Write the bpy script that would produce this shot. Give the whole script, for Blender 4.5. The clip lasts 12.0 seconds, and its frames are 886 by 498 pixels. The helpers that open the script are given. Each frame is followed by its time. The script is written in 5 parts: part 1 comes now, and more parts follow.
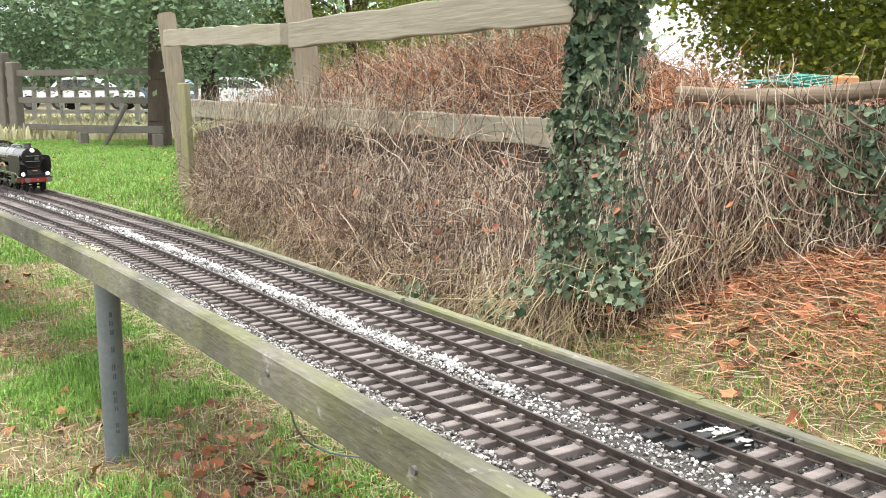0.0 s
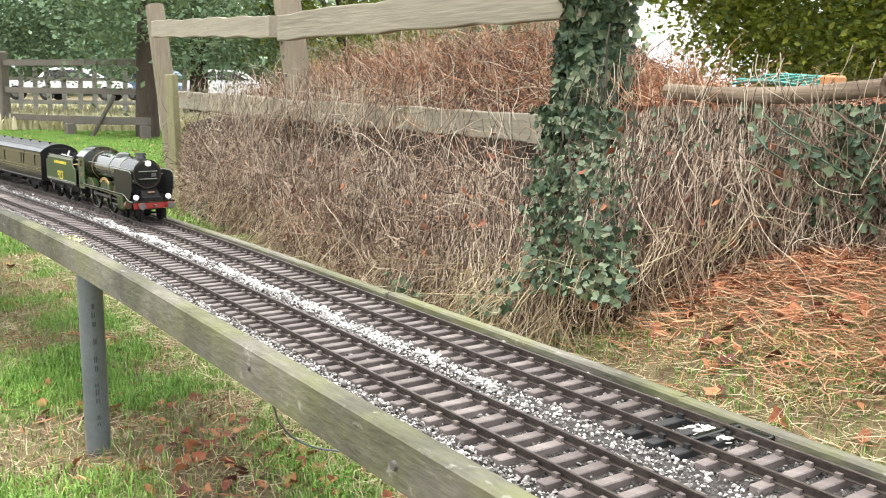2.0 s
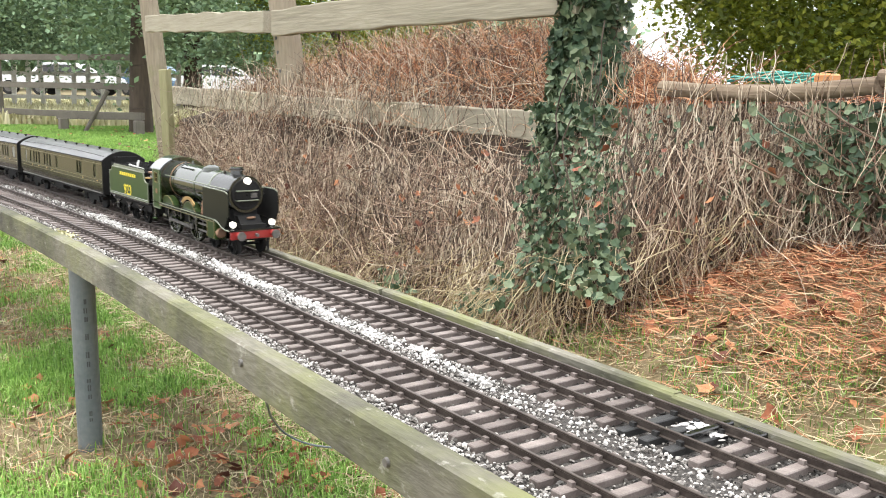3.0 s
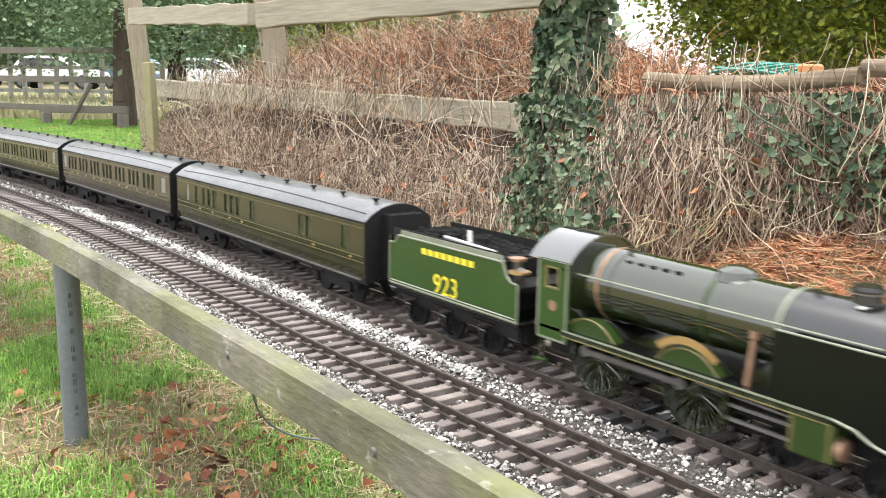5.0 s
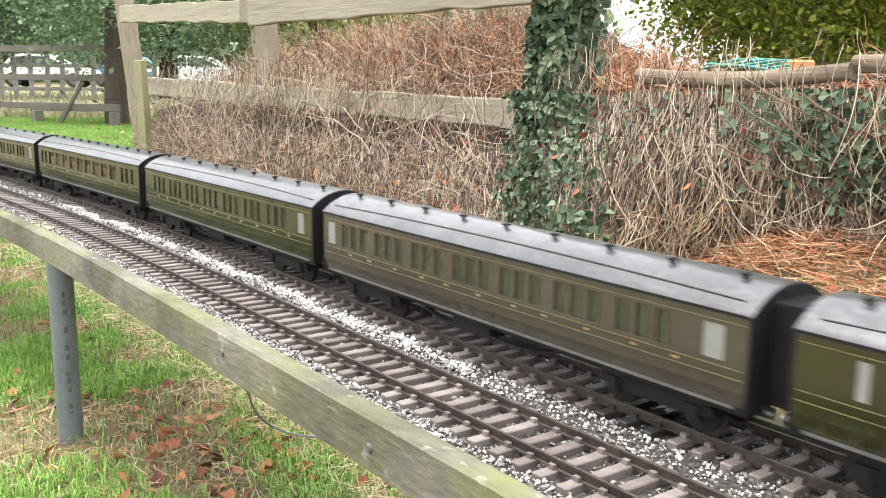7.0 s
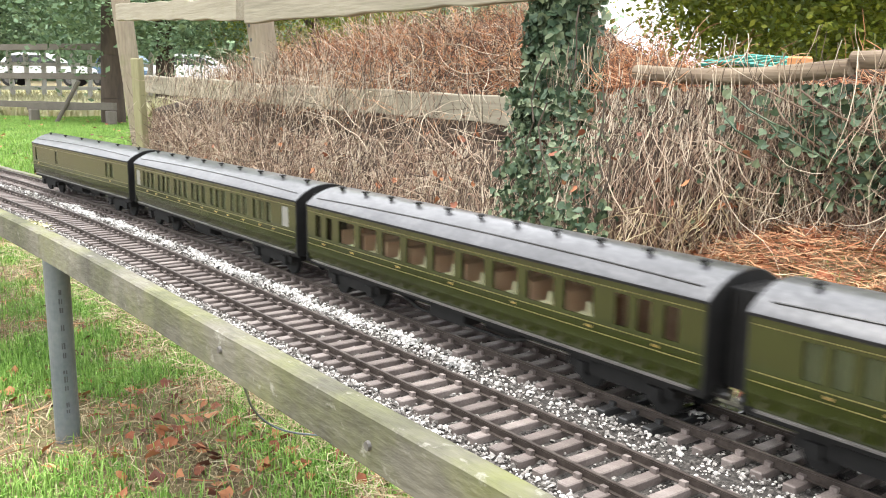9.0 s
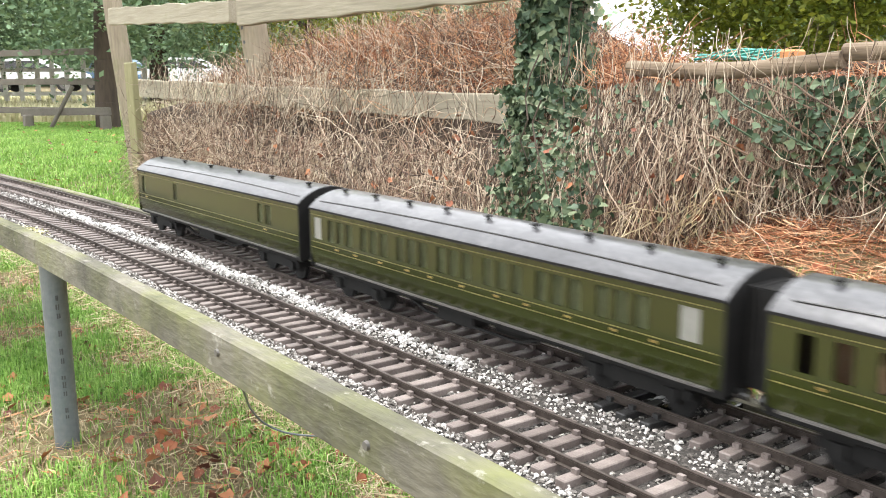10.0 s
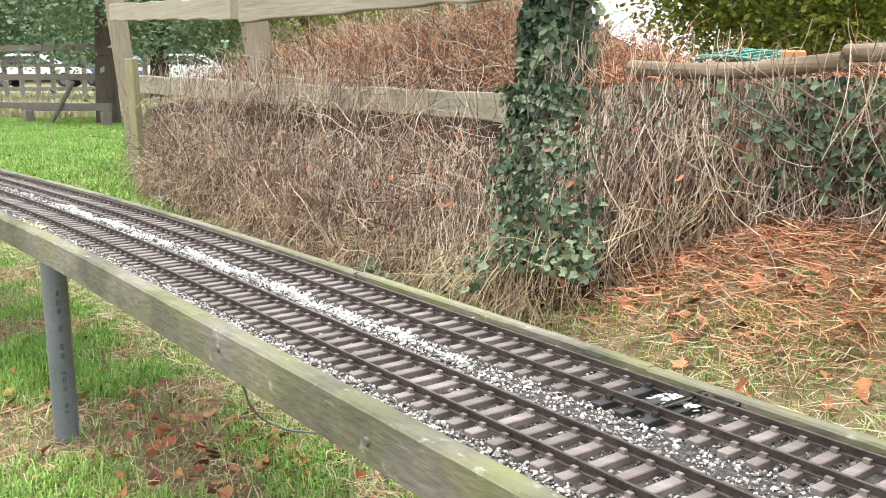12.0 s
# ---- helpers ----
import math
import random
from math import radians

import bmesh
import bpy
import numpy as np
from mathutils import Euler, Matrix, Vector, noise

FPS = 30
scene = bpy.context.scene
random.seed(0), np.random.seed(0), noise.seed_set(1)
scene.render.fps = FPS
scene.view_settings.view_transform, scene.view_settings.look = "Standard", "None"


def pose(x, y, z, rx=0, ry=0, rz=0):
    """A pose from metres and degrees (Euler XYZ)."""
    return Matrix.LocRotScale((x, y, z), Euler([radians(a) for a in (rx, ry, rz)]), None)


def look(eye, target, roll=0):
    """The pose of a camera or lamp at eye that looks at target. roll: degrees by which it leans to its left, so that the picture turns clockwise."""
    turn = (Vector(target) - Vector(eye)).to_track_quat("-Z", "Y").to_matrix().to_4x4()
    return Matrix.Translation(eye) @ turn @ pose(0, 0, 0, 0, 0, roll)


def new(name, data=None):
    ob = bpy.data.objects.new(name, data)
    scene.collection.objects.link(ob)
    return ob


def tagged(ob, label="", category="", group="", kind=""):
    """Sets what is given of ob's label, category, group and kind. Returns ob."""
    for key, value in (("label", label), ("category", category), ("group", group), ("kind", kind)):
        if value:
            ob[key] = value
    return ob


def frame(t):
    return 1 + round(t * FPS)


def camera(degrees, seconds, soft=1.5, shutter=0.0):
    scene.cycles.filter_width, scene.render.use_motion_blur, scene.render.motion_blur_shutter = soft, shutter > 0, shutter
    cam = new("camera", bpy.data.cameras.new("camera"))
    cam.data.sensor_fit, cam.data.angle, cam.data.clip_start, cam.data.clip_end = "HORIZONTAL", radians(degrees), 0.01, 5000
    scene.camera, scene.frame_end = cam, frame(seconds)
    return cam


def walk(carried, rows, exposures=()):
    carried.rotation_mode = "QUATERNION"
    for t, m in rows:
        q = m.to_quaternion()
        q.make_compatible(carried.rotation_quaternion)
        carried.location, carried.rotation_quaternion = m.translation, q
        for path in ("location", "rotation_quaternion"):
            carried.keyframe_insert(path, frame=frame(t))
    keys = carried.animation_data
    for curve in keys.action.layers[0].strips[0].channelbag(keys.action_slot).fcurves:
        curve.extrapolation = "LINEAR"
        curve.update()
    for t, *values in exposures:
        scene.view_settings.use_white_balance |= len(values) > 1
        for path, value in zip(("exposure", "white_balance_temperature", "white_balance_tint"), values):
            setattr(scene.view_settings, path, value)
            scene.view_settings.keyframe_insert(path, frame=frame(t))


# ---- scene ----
# World: x runs along the track in the train's direction, y away from the viewer across it, z up from the lawn.
cam = camera(51.65, 12.0, 1.0, 0.4)
walk(cam, [
    (0, look((-0.0004, -0.0049, 0.5967), (-1.6358, 1.0988, 0.2690), 0.06)),
    (0.5, look((0.0002, -0.0038, 0.5970), (-1.6292, 1.1082, 0.2673), 0.44)),
    (1, look((-0.0010, -0.0017, 0.5967), (-1.6258, 1.1164, 0.2650), 0.98)),
    (1.5, look((-0.0005, -0.0011, 0.5965), (-1.6247, 1.1172, 0.2631), 0.85)),
    (2, look((-0.0014, 0.0011, 0.5952), (-1.6209, 1.1251, 0.2579), 0.80)),
    (2.5, look((-0.0024, 0.0026, 0.5946), (-1.6190, 1.1296, 0.2534), 0.95)),
    (3, look((-0.0034, 0.0029, 0.5944), (-1.6144, 1.1370, 0.2500), 1.07)),
    (5, look((-0.0016, 0.0028, 0.5928), (-1.5932, 1.1593, 0.2331), 0.88)),
    (5.5, look((-0.0008, 0.0011, 0.5937), (-1.5891, 1.1612, 0.2309), 0.95)),
    (6, look((-0.0010, 0.0007, 0.5942), (-1.5882, 1.1614, 0.2288), 0.81)),
    (6.5, look((-0.0006, 0.0011, 0.5935), (-1.5851, 1.1651, 0.2266), 0.71)),
    (7, look((0.0002, 0.0004, 0.5932), (-1.5816, 1.1682, 0.2271), 0.69)),
    (9, look((-0.0038, 0.0019, 0.5905), (-1.5816, 1.1740, 0.2208), 0.59)),
    (9.5, look((-0.0026, 0.0024, 0.5907), (-1.5792, 1.1755, 0.2186), 0.04)),
    (10, look((-0.0017, 0.0025, 0.5906), (-1.5756, 1.1791, 0.2187), -0.38)),
    (10.5, look((-0.0022, 0.0027, 0.5902), (-1.5760, 1.1789, 0.2165), -0.25)),
    (11, look((-0.0023, 0.0027, 0.5903), (-1.5767, 1.1773, 0.2140), 0.01)),
    (11.5, look((-0.0014, 0.0011, 0.5918), (-1.5758, 1.1755, 0.2149), 0.13)),
    (12, look((0.0000, 0.0000, 0.5909), (-1.5727, 1.1770, 0.2151), 0.02)),
], exposures=[(0, 1.38), (3, 1.41), (5, 1.54), (6, 1.65), (9, 1.64), (10.5, 1.6), (12, 1.46)])

# ---- light: a bright overcast sky ----
world = bpy.data.worlds.new("overcast_sky")
scene.world = world
world.use_nodes = True
wn = world.node_tree.nodes
sky = wn.new("ShaderNodeTexSky")
sky.sky_type, sky.sun_disc = "NISHITA", False
sky.sun_elevation, sky.sun_rotation = radians(79), radians(231)
sky.air_density, sky.dust_density, sky.ozone_density = 1.0, 4.0, 1.0
veil = wn.new("ShaderNodeHueSaturation")
veil.inputs["Saturation"].default_value = 0.12
world.node_tree.links.new(sky.outputs[0], veil.inputs["Color"])
cloud = wn.new("ShaderNodeMixRGB")
cloud.inputs[0].default_value = 0.6
cloud.inputs[2].default_value = (9.0, 9.2, 9.5, 1)
world.node_tree.links.new(veil.outputs[0], cloud.inputs[1])
world.node_tree.links.new(cloud.outputs[0], wn["Background"].inputs[0])
wn["Background"].inputs[1].default_value = 0.12
sun = new("sun", bpy.data.lights.new("sun", "SUN"))
sun.data.energy, sun.data.angle, sun.data.color = 1.3, radians(35), (1.0, 0.96, 0.9)
sun.matrix_world = look((-1.0, -0.8, 7), (0, 0, 0))

# ---- materials ----
def mat(name, colors, rough=0.7, metal=0.0, scale=30.0, bump=0.0, fine=200.0, rand=0.0, island=0.0, spec=0.5, stretch=(1, 1, 1), coat=0.0):
    """Colours spread by two noises of different size; rand: spread by object, island: spread by loose piece."""
    m = bpy.data.materials.new(name)
    m.use_nodes = True
    nt = m.node_tree
    n, l = nt.nodes, nt.links
    b = n["Principled BSDF"]
    b.inputs["Roughness"].default_value, b.inputs["Metallic"].default_value = rough, metal
    b.inputs["Specular IOR Level"].default_value = spec
    if coat:
        b.inputs["Coat Weight"].default_value, b.inputs["Coat Roughness"].default_value, b.inputs["Coat IOR"].default_value = coat, 0.05, 2.1
    co = n.new("ShaderNodeTexCoord")
    mp = n.new("ShaderNodeMapping")
    mp.inputs["Scale"].default_value = stretch
    l.new(co.outputs["Object"], mp.inputs["Vector"])
    big, small = n.new("ShaderNodeTexNoise"), n.new("ShaderNodeTexNoise")
    for node, s in ((big, scale), (small, fine)):
        node.inputs["Scale"].default_value = s
        node.inputs["Detail"].default_value = 4
        l.new(mp.outputs[0], node.inputs["Vector"])
    mix = n.new("ShaderNodeMath")
    mix.operation = "MULTIPLY_ADD"
    l.new(small.outputs["Fac"], mix.inputs[0])
    mix.inputs[1].default_value = 0.45
    half = n.new("ShaderNodeMath")
    half.operation = "MULTIPLY"
    half.inputs[1].default_value = 0.55
    l.new(big.outputs["Fac"], half.inputs[0])
    l.new(half.outputs[0], mix.inputs[2])
    out = mix.outputs[0]
    for amount, kind in ((rand, "ShaderNodeObjectInfo"), (island, "ShaderNodeNewGeometry")):
        if amount:
            info = n.new(kind)
            add = n.new("ShaderNodeMath")
            add.operation = "MULTIPLY_ADD"
            l.new(info.outputs["Random" if kind == "ShaderNodeObjectInfo" else "Random Per Island"], add.inputs[0])
            add.inputs[1].default_value = amount
            sub = n.new("ShaderNodeMath")
            sub.operation = "SUBTRACT"
            l.new(out, sub.inputs[0])
            sub.inputs[1].default_value = amount / 2
            l.new(sub.outputs[0], add.inputs[2])
            out = add.outputs[0]
    ramp = n.new("ShaderNodeValToRGB")
    el = ramp.color_ramp.elements
    lo, hi = (0.3, 0.7) if not (rand or island) else (0.15, 0.85)
    while len(el) < len(colors):
        el.new(0.5)
    for i, c in enumerate(colors):
        el[i].position = lo + (hi - lo) * i / max(1, len(colors) - 1)
        el[i].color = (*c, 1)
    l.new(out, ramp.inputs[0])
    l.new(ramp.outputs[0], b.inputs["Base Color"])
    if bump:
        bp = n.new("ShaderNodeBump")
        bp.inputs["Strength"].default_value = bump
        bp.inputs["Distance"].default_value = 0.004
        l.new(mix.outputs[0], bp.inputs["Height"])
        l.new(bp.outputs[0], b.inputs["Normal"])
    return m


def glow(name, color, strength):
    m = mat(name, [color, color], 0.3)
    b = m.node_tree.nodes["Principled BSDF"]
    b.inputs["Emission Color"].default_value = (*color, 1)
    b.inputs["Emission Strength"].default_value = strength
    return m


def glass(name):
    m = bpy.data.materials.new(name)
    m.use_nodes = True
    b = m.node_tree.nodes["Principled BSDF"]
    b.inputs["Transmission Weight"].default_value = 1.0
    b.inputs["Roughness"].default_value = 0.03
    b.inputs["IOR"].default_value = 1.1
    b.inputs["Base Color"].default_value = (0.75, 0.8, 0.75, 1)
    return m


M = dict(
    soil=mat("lawn_soil", [(0.13, 0.09, 0.054), (0.185, 0.145, 0.078), (0.16, 0.19, 0.06)], 0.95, scale=2.2, bump=0.8, fine=90),
    grass=mat("grass_blade", [(0.09, 0.2, 0.028), (0.19, 0.37, 0.055), (0.37, 0.55, 0.14)], 0.6, scale=2.5, island=0.6, fine=9),
    straw=mat("dry_grass", [(0.2, 0.14, 0.075), (0.38, 0.3, 0.17), (0.58, 0.5, 0.33)], 0.8, scale=4, island=0.8, fine=12),
    darkstone=mat("dark_chipping", [(0.03, 0.027, 0.025), (0.11, 0.1, 0.09), (0.4, 0.38, 0.35)], 0.85, scale=60, island=0.9, fine=400, bump=0.4),
    needles=mat("rusty_needles", [(0.16, 0.06, 0.028), (0.43, 0.175, 0.082), (0.6, 0.36, 0.2)], 0.8, scale=5, island=0.9, fine=20),
    deadleaf=mat("dead_leaf", [(0.12, 0.04, 0.025), (0.3, 0.1, 0.045), (0.46, 0.2, 0.09)], 0.75, scale=20, island=0.9, fine=80),
    vine=mat("dead_vine", [(0.055, 0.036, 0.027), (0.18, 0.125, 0.085), (0.34, 0.265, 0.19), (0.62, 0.53, 0.41)], 0.85, scale=3, island=1.0, fine=25),
    redvine=mat("red_brown_vine", [(0.05, 0.03, 0.023), (0.19, 0.11, 0.075), (0.33, 0.225, 0.16), (0.5, 0.4, 0.3)], 0.85, scale=3, island=0.9, fine=25),
    # Near-black brown, hedge-gap shade put into the colour; the planter borrows it.
    gapshade=mat("gap_shade_brown", [(0.02, 0.014, 0.01), (0.055, 0.038, 0.026), (0.12, 0.085, 0.06)], 0.95, scale=9, bump=1.0, fine=60, stretch=(1, 1, 0.35)),
    ivy=mat("ivy_leaf", [(0.028, 0.052, 0.028), (0.072, 0.115, 0.062), (0.17, 0.21, 0.12)], 0.5, scale=14, island=0.9, fine=120, spec=0.3),
    leaf=mat("tree_leaf", [(0.025, 0.045, 0.01), (0.085, 0.13, 0.018), (0.33, 0.36, 0.05)], 0.5, scale=0.9, island=0.8, fine=5),
    # Raised, greyed greens: haze over distant foliage is put into the leaf colour.
    hazyleaf=mat("hazy_far_leaf", [(0.1, 0.17, 0.1), (0.17, 0.27, 0.145), (0.3, 0.4, 0.22)], 0.7, scale=0.35, island=0.5, fine=3),
    bark=mat("bark", [(0.04, 0.03, 0.022), (0.1, 0.075, 0.055)], 0.9, scale=6, bump=1, fine=40, stretch=(1, 1, 0.2)),
    wood=mat("weathered_timber", [(0.13, 0.115, 0.085), (0.31, 0.28, 0.21), (0.46, 0.42, 0.335)], 0.85, scale=14, bump=1.0, fine=130, rand=0.15, stretch=(0.06, 1, 1)),
    post=mat("weathered_post", [(0.13, 0.105, 0.075), (0.29, 0.245, 0.18), (0.44, 0.38, 0.29)], 0.85, scale=9, bump=0.8, fine=90, rand=0.15, stretch=(1, 1, 0.12)),
    stake=mat("green_treated_stake", [(0.2, 0.19, 0.1), (0.33, 0.31, 0.17)], 0.85, scale=9, bump=0.3, fine=90, stretch=(1, 1, 0.15)),
    edge=mat("mossy_edge_board", [(0.07, 0.064, 0.05), (0.165, 0.155, 0.12), (0.31, 0.295, 0.245)], 0.88, scale=10, bump=1.0, fine=170, rand=0.1, stretch=(0.3, 1, 1)),
    log=mat("brown_log", [(0.06, 0.042, 0.03), (0.17, 0.125, 0.085), (0.3, 0.24, 0.17)], 0.9, scale=30, bump=1.0, fine=160, stretch=(0.08, 1, 1)),
    deck=mat("fine_black_ballast", [(0.018, 0.016, 0.015), (0.05, 0.045, 0.041), (0.16, 0.145, 0.13)], 0.9, scale=220, bump=1, fine=600),
    stone=mat("grey_chipping", [(0.1, 0.09, 0.08), (0.32, 0.3, 0.28), (0.62, 0.6, 0.57)], 0.85, scale=60, island=0.9, fine=400, bump=0.4),
    white=mat("white_chipping", [(0.36, 0.35, 0.33), (0.64, 0.62, 0.6), (0.85, 0.84, 0.82)], 0.8, scale=90, island=0.9, fine=400, bump=0.4),
    sleeper=mat("brown_plastic_sleeper", [(0.095, 0.077, 0.07), (0.17, 0.14, 0.127), (0.28, 0.24, 0.22)], 0.55, scale=90, bump=0.2, fine=700, rand=0.4),
    blacksleeper=mat("black_sleeper", [(0.02, 0.02, 0.02), (0.04, 0.04, 0.04)], 0.5, scale=60, bump=0.2, fine=700),
    rail=mat("dull_rail", [(0.06, 0.048, 0.042), (0.15, 0.125, 0.11)], 0.4, 0.7, scale=40, fine=300, bump=0.1),
    pvc=mat("grey_pipe", [(0.1, 0.12, 0.13), (0.17, 0.19, 0.2)], 0.42, scale=12, fine=120, bump=0.1),
    dark=mat("dark_marking", [(0.05, 0.055, 0.06), (0.08, 0.085, 0.09)], 0.6),
    steel=mat("dull_steel", [(0.11, 0.105, 0.1), (0.2, 0.19, 0.18)], 0.6, 0.6, scale=80, fine=300),
    black=mat("satin_black_paint", [(0.004, 0.004, 0.004), (0.008, 0.008, 0.0075)], 0.25, scale=60, fine=300, coat=0.3),
    blackmatt=mat("matt_black_paint", [(0.004, 0.004, 0.004), (0.012, 0.0115, 0.011)], 0.75, scale=80, fine=400, bump=0.1, spec=0.3),
    coal=mat("coal", [(0.004, 0.004, 0.004), (0.012, 0.012, 0.012)], 0.9, scale=300, fine=600, bump=1, spec=0.2),
    green=mat("malachite_green_paint", [(0.022, 0.055, 0.01), (0.034, 0.075, 0.016)], 0.32, scale=20, fine=200, spec=0.3),
    midgreen=mat("mid_green_paint", [(0.022, 0.042, 0.01), (0.03, 0.055, 0.014)], 0.3, scale=20, fine=200, spec=0.3),
    deflector=mat("green_black_paint", [(0.003, 0.005, 0.003), (0.005, 0.008, 0.004)], 0.3, scale=20, fine=200, spec=0.2),
    olive=mat("dark_olive_paint", [(0.009, 0.014, 0.004), (0.015, 0.021, 0.006)], 0.12, scale=20, fine=200, coat=0.5),
    cabroof=mat("polished_roof_paint", [(0.012, 0.013, 0.012), (0.025, 0.026, 0.025)], 0.14, scale=30, fine=200, coat=1.0),
    # The front coach's olive, darker for the weaker light that fell on it.
    coach=mat("olive_coach_paint", [(0.013, 0.013, 0.004), (0.02, 0.021, 0.005), (0.029, 0.03, 0.008)], 0.16, scale=9, fine=130, coat=0.2),
    coachbrown=mat("faded_brown_coach_paint", [(0.034, 0.028, 0.02), (0.05, 0.042, 0.03), (0.066, 0.058, 0.042)], 0.22, scale=9, fine=130, coat=0.2),
    roof=mat("grey_coach_roof", [(0.022, 0.022, 0.025), (0.055, 0.055, 0.06), (0.12, 0.12, 0.125)], 0.3, scale=22, fine=170, bump=0.06, coat=0.3),
    # Brighter copy of the same olive: stronger light on later coaches put into colour.
    coachlit=mat("lit_olive_coach_paint", [(0.014, 0.018, 0.002), (0.021, 0.027, 0.0035), (0.03, 0.037, 0.006)], 0.16, scale=9, fine=130, coat=0.2),
    frosted=mat("frosted_glass", [(0.2, 0.2, 0.18), (0.27, 0.27, 0.25)], 0.4),
    lining=mat("yellow_lining", [(0.1, 0.085, 0.028), (0.2, 0.17, 0.06)], 0.4, scale=50),
    yellow=mat("yellow_lettering", [(0.75, 0.6, 0.03), (0.8, 0.66, 0.05)], 0.45),
    cream=mat("white_panel", [(0.3, 0.3, 0.285), (0.4, 0.4, 0.38)], 0.4),
    silver=mat("pale_lining", [(0.15, 0.17, 0.12), (0.23, 0.25, 0.19)], 0.35),
    brass=mat("brass", [(0.55, 0.36, 0.16), (0.7, 0.5, 0.25)], 0.3, 0.9, scale=60),
    copper=mat("dull_copper", [(0.27, 0.15, 0.095), (0.38, 0.24, 0.16)], 0.5, 0.5, scale=60),
    red=mat("red_paint", [(0.24, 0.02, 0.018), (0.33, 0.03, 0.026)], 0.4, scale=60),
    seat=mat("red_brown_seat", [(0.45, 0.24, 0.16), (0.62, 0.38, 0.27)], 0.7, scale=60),
    table=mat("pale_table", [(0.7, 0.6, 0.42), (0.8, 0.72, 0.55)], 0.5, scale=60),
    # Drab olive: the reflection that pales the windows, put into a backing colour.
    paneback=mat("drab_pane_backing", [(0.09, 0.09, 0.045), (0.13, 0.125, 0.07)], 0.7, scale=60, fine=300),
    glass=glass("window_glass"),
    lamp=glow("lit_lamp", (1.0, 0.95, 0.85), 0.8),
    tealnet=mat("teal_netting", [(0.03, 0.2, 0.16), (0.07, 0.35, 0.28)], 0.6, scale=30),
    orange=mat("orange_clay", [(0.55, 0.23, 0.08), (0.65, 0.32, 0.14)], 0.7, scale=30),
    carwhite=mat("white_car_paint", [(0.75, 0.76, 0.78), (0.82, 0.83, 0.85)], 0.2, scale=3),
    carblue=mat("blue_car_paint", [(0.1, 0.16, 0.24), (0.14, 0.22, 0.32)], 0.2, scale=3),
    tyre=mat("tyre_rubber", [(0.015, 0.015, 0.015), (0.03, 0.03, 0.03)], 0.8),
    farwood=mat("grey_far_timber", [(0.1, 0.09, 0.075), (0.2, 0.18, 0.15)], 0.9, scale=9, fine=60, rand=0.2),
    picket=mat("pale_picket", [(0.55, 0.53, 0.49), (0.72, 0.7, 0.66)], 0.85, scale=9, fine=60, rand=0.3),
    meadow=mat("pale_meadow", [(0.48, 0.46, 0.26), (0.66, 0.62, 0.42)], 0.9, scale=1, fine=30, island=0.5),
)
M["glass"].use_backface_culling = False


def stain(m, scale, color, low, high, amount, seed):
    """Lays patches of another colour over a material's own: moss, lichen, damp."""
    nt = m.node_tree
    n, l = nt.nodes, nt.links
    b = n["Principled BSDF"]
    own = b.inputs["Base Color"].links[0].from_socket
    co, mp, tex = n.new("ShaderNodeTexCoord"), n.new("ShaderNodeMapping"), n.new("ShaderNodeTexNoise")
    mp.inputs["Location"].default_value = (seed, seed * 1.7, 0)
    mp.inputs["Scale"].default_value = (0.7, 1, 1)
    l.new(co.outputs["Object"], mp.inputs["Vector"])
    l.new(mp.outputs[0], tex.inputs["Vector"])
    tex.inputs["Scale"].default_value, tex.inputs["Detail"].default_value, tex.inputs["Roughness"].default_value = scale, 6, 0.65
    rg = n.new("ShaderNodeMapRange")
    rg.inputs["From Min"].default_value, rg.inputs["From Max"].default_value, rg.inputs["To Max"].default_value = low, high, amount
    l.new(tex.outputs["Fac"], rg.inputs["Value"])
    mx = n.new("ShaderNodeMixRGB")
    mx.inputs[2].default_value = (*color, 1)
    l.new(rg.outputs[0], mx.inputs[0])
    l.new(own, mx.inputs[1])
    l.new(mx.outputs[0], b.inputs["Base Color"])


def thin_leaf(m, color, share):
    """Lets light through, as a thin leaf does."""
    n, l = m.node_tree.nodes, m.node_tree.links
    tr, mx = n.new("ShaderNodeBsdfTranslucent"), n.new("ShaderNodeMixShader")
    tr.inputs["Color"].default_value = (*color, 1)
    mx.inputs[0].default_value = share
    l.new(n["Principled BSDF"].outputs[0], mx.inputs[1])
    l.new(tr.outputs[0], mx.inputs[2])
    l.new(mx.outputs[0], n["Material Output"].inputs["Surface"])


stain(M["edge"], 9.0, (0.17, 0.185, 0.055), 0.42, 0.66, 0.75, 1.3)
stain(M["edge"], 6.0, (0.035, 0.034, 0.028), 0.46, 0.7, 0.85, 4.1)
stain(M["edge"], 60.0, (0.42, 0.41, 0.36), 0.6, 0.72, 0.6, 7.7)
stain(M["wood"], 6.0, (0.2, 0.21, 0.1), 0.55, 0.75, 0.6, 2.2)
stain(M["post"], 8.0, (0.2, 0.2, 0.1), 0.52, 0.72, 0.6, 3.4)
stain(M["vine"], 1.8, (0.3, 0.16, 0.1), 0.52, 0.7, 0.55, 6.3)
stain(M["pvc"], 14.0, (0.2, 0.21, 0.19), 0.55, 0.75, 0.5, 5.2)
thin_leaf(M["leaf"], (0.3, 0.36, 0.04), 0.35)


# ---- building helpers ----
def part(name, bm, material, parent=None, label="", scale=1.0, smooth=False):
    """Links a bmesh as one mesh object, under a thing or under a part."""
    if scale != 1.0:
        bmesh.ops.scale(bm, vec=(scale,) * 3, verts=bm.verts)
    if smooth:
        bmesh.ops.recalc_face_normals(bm, faces=bm.faces)
        for e in bm.edges:
            if len(e.link_faces) == 2 and e.calc_face_angle() > 0.6:
                e.smooth = False
    me = bpy.data.meshes.new(name)
    bm.to_mesh(me)
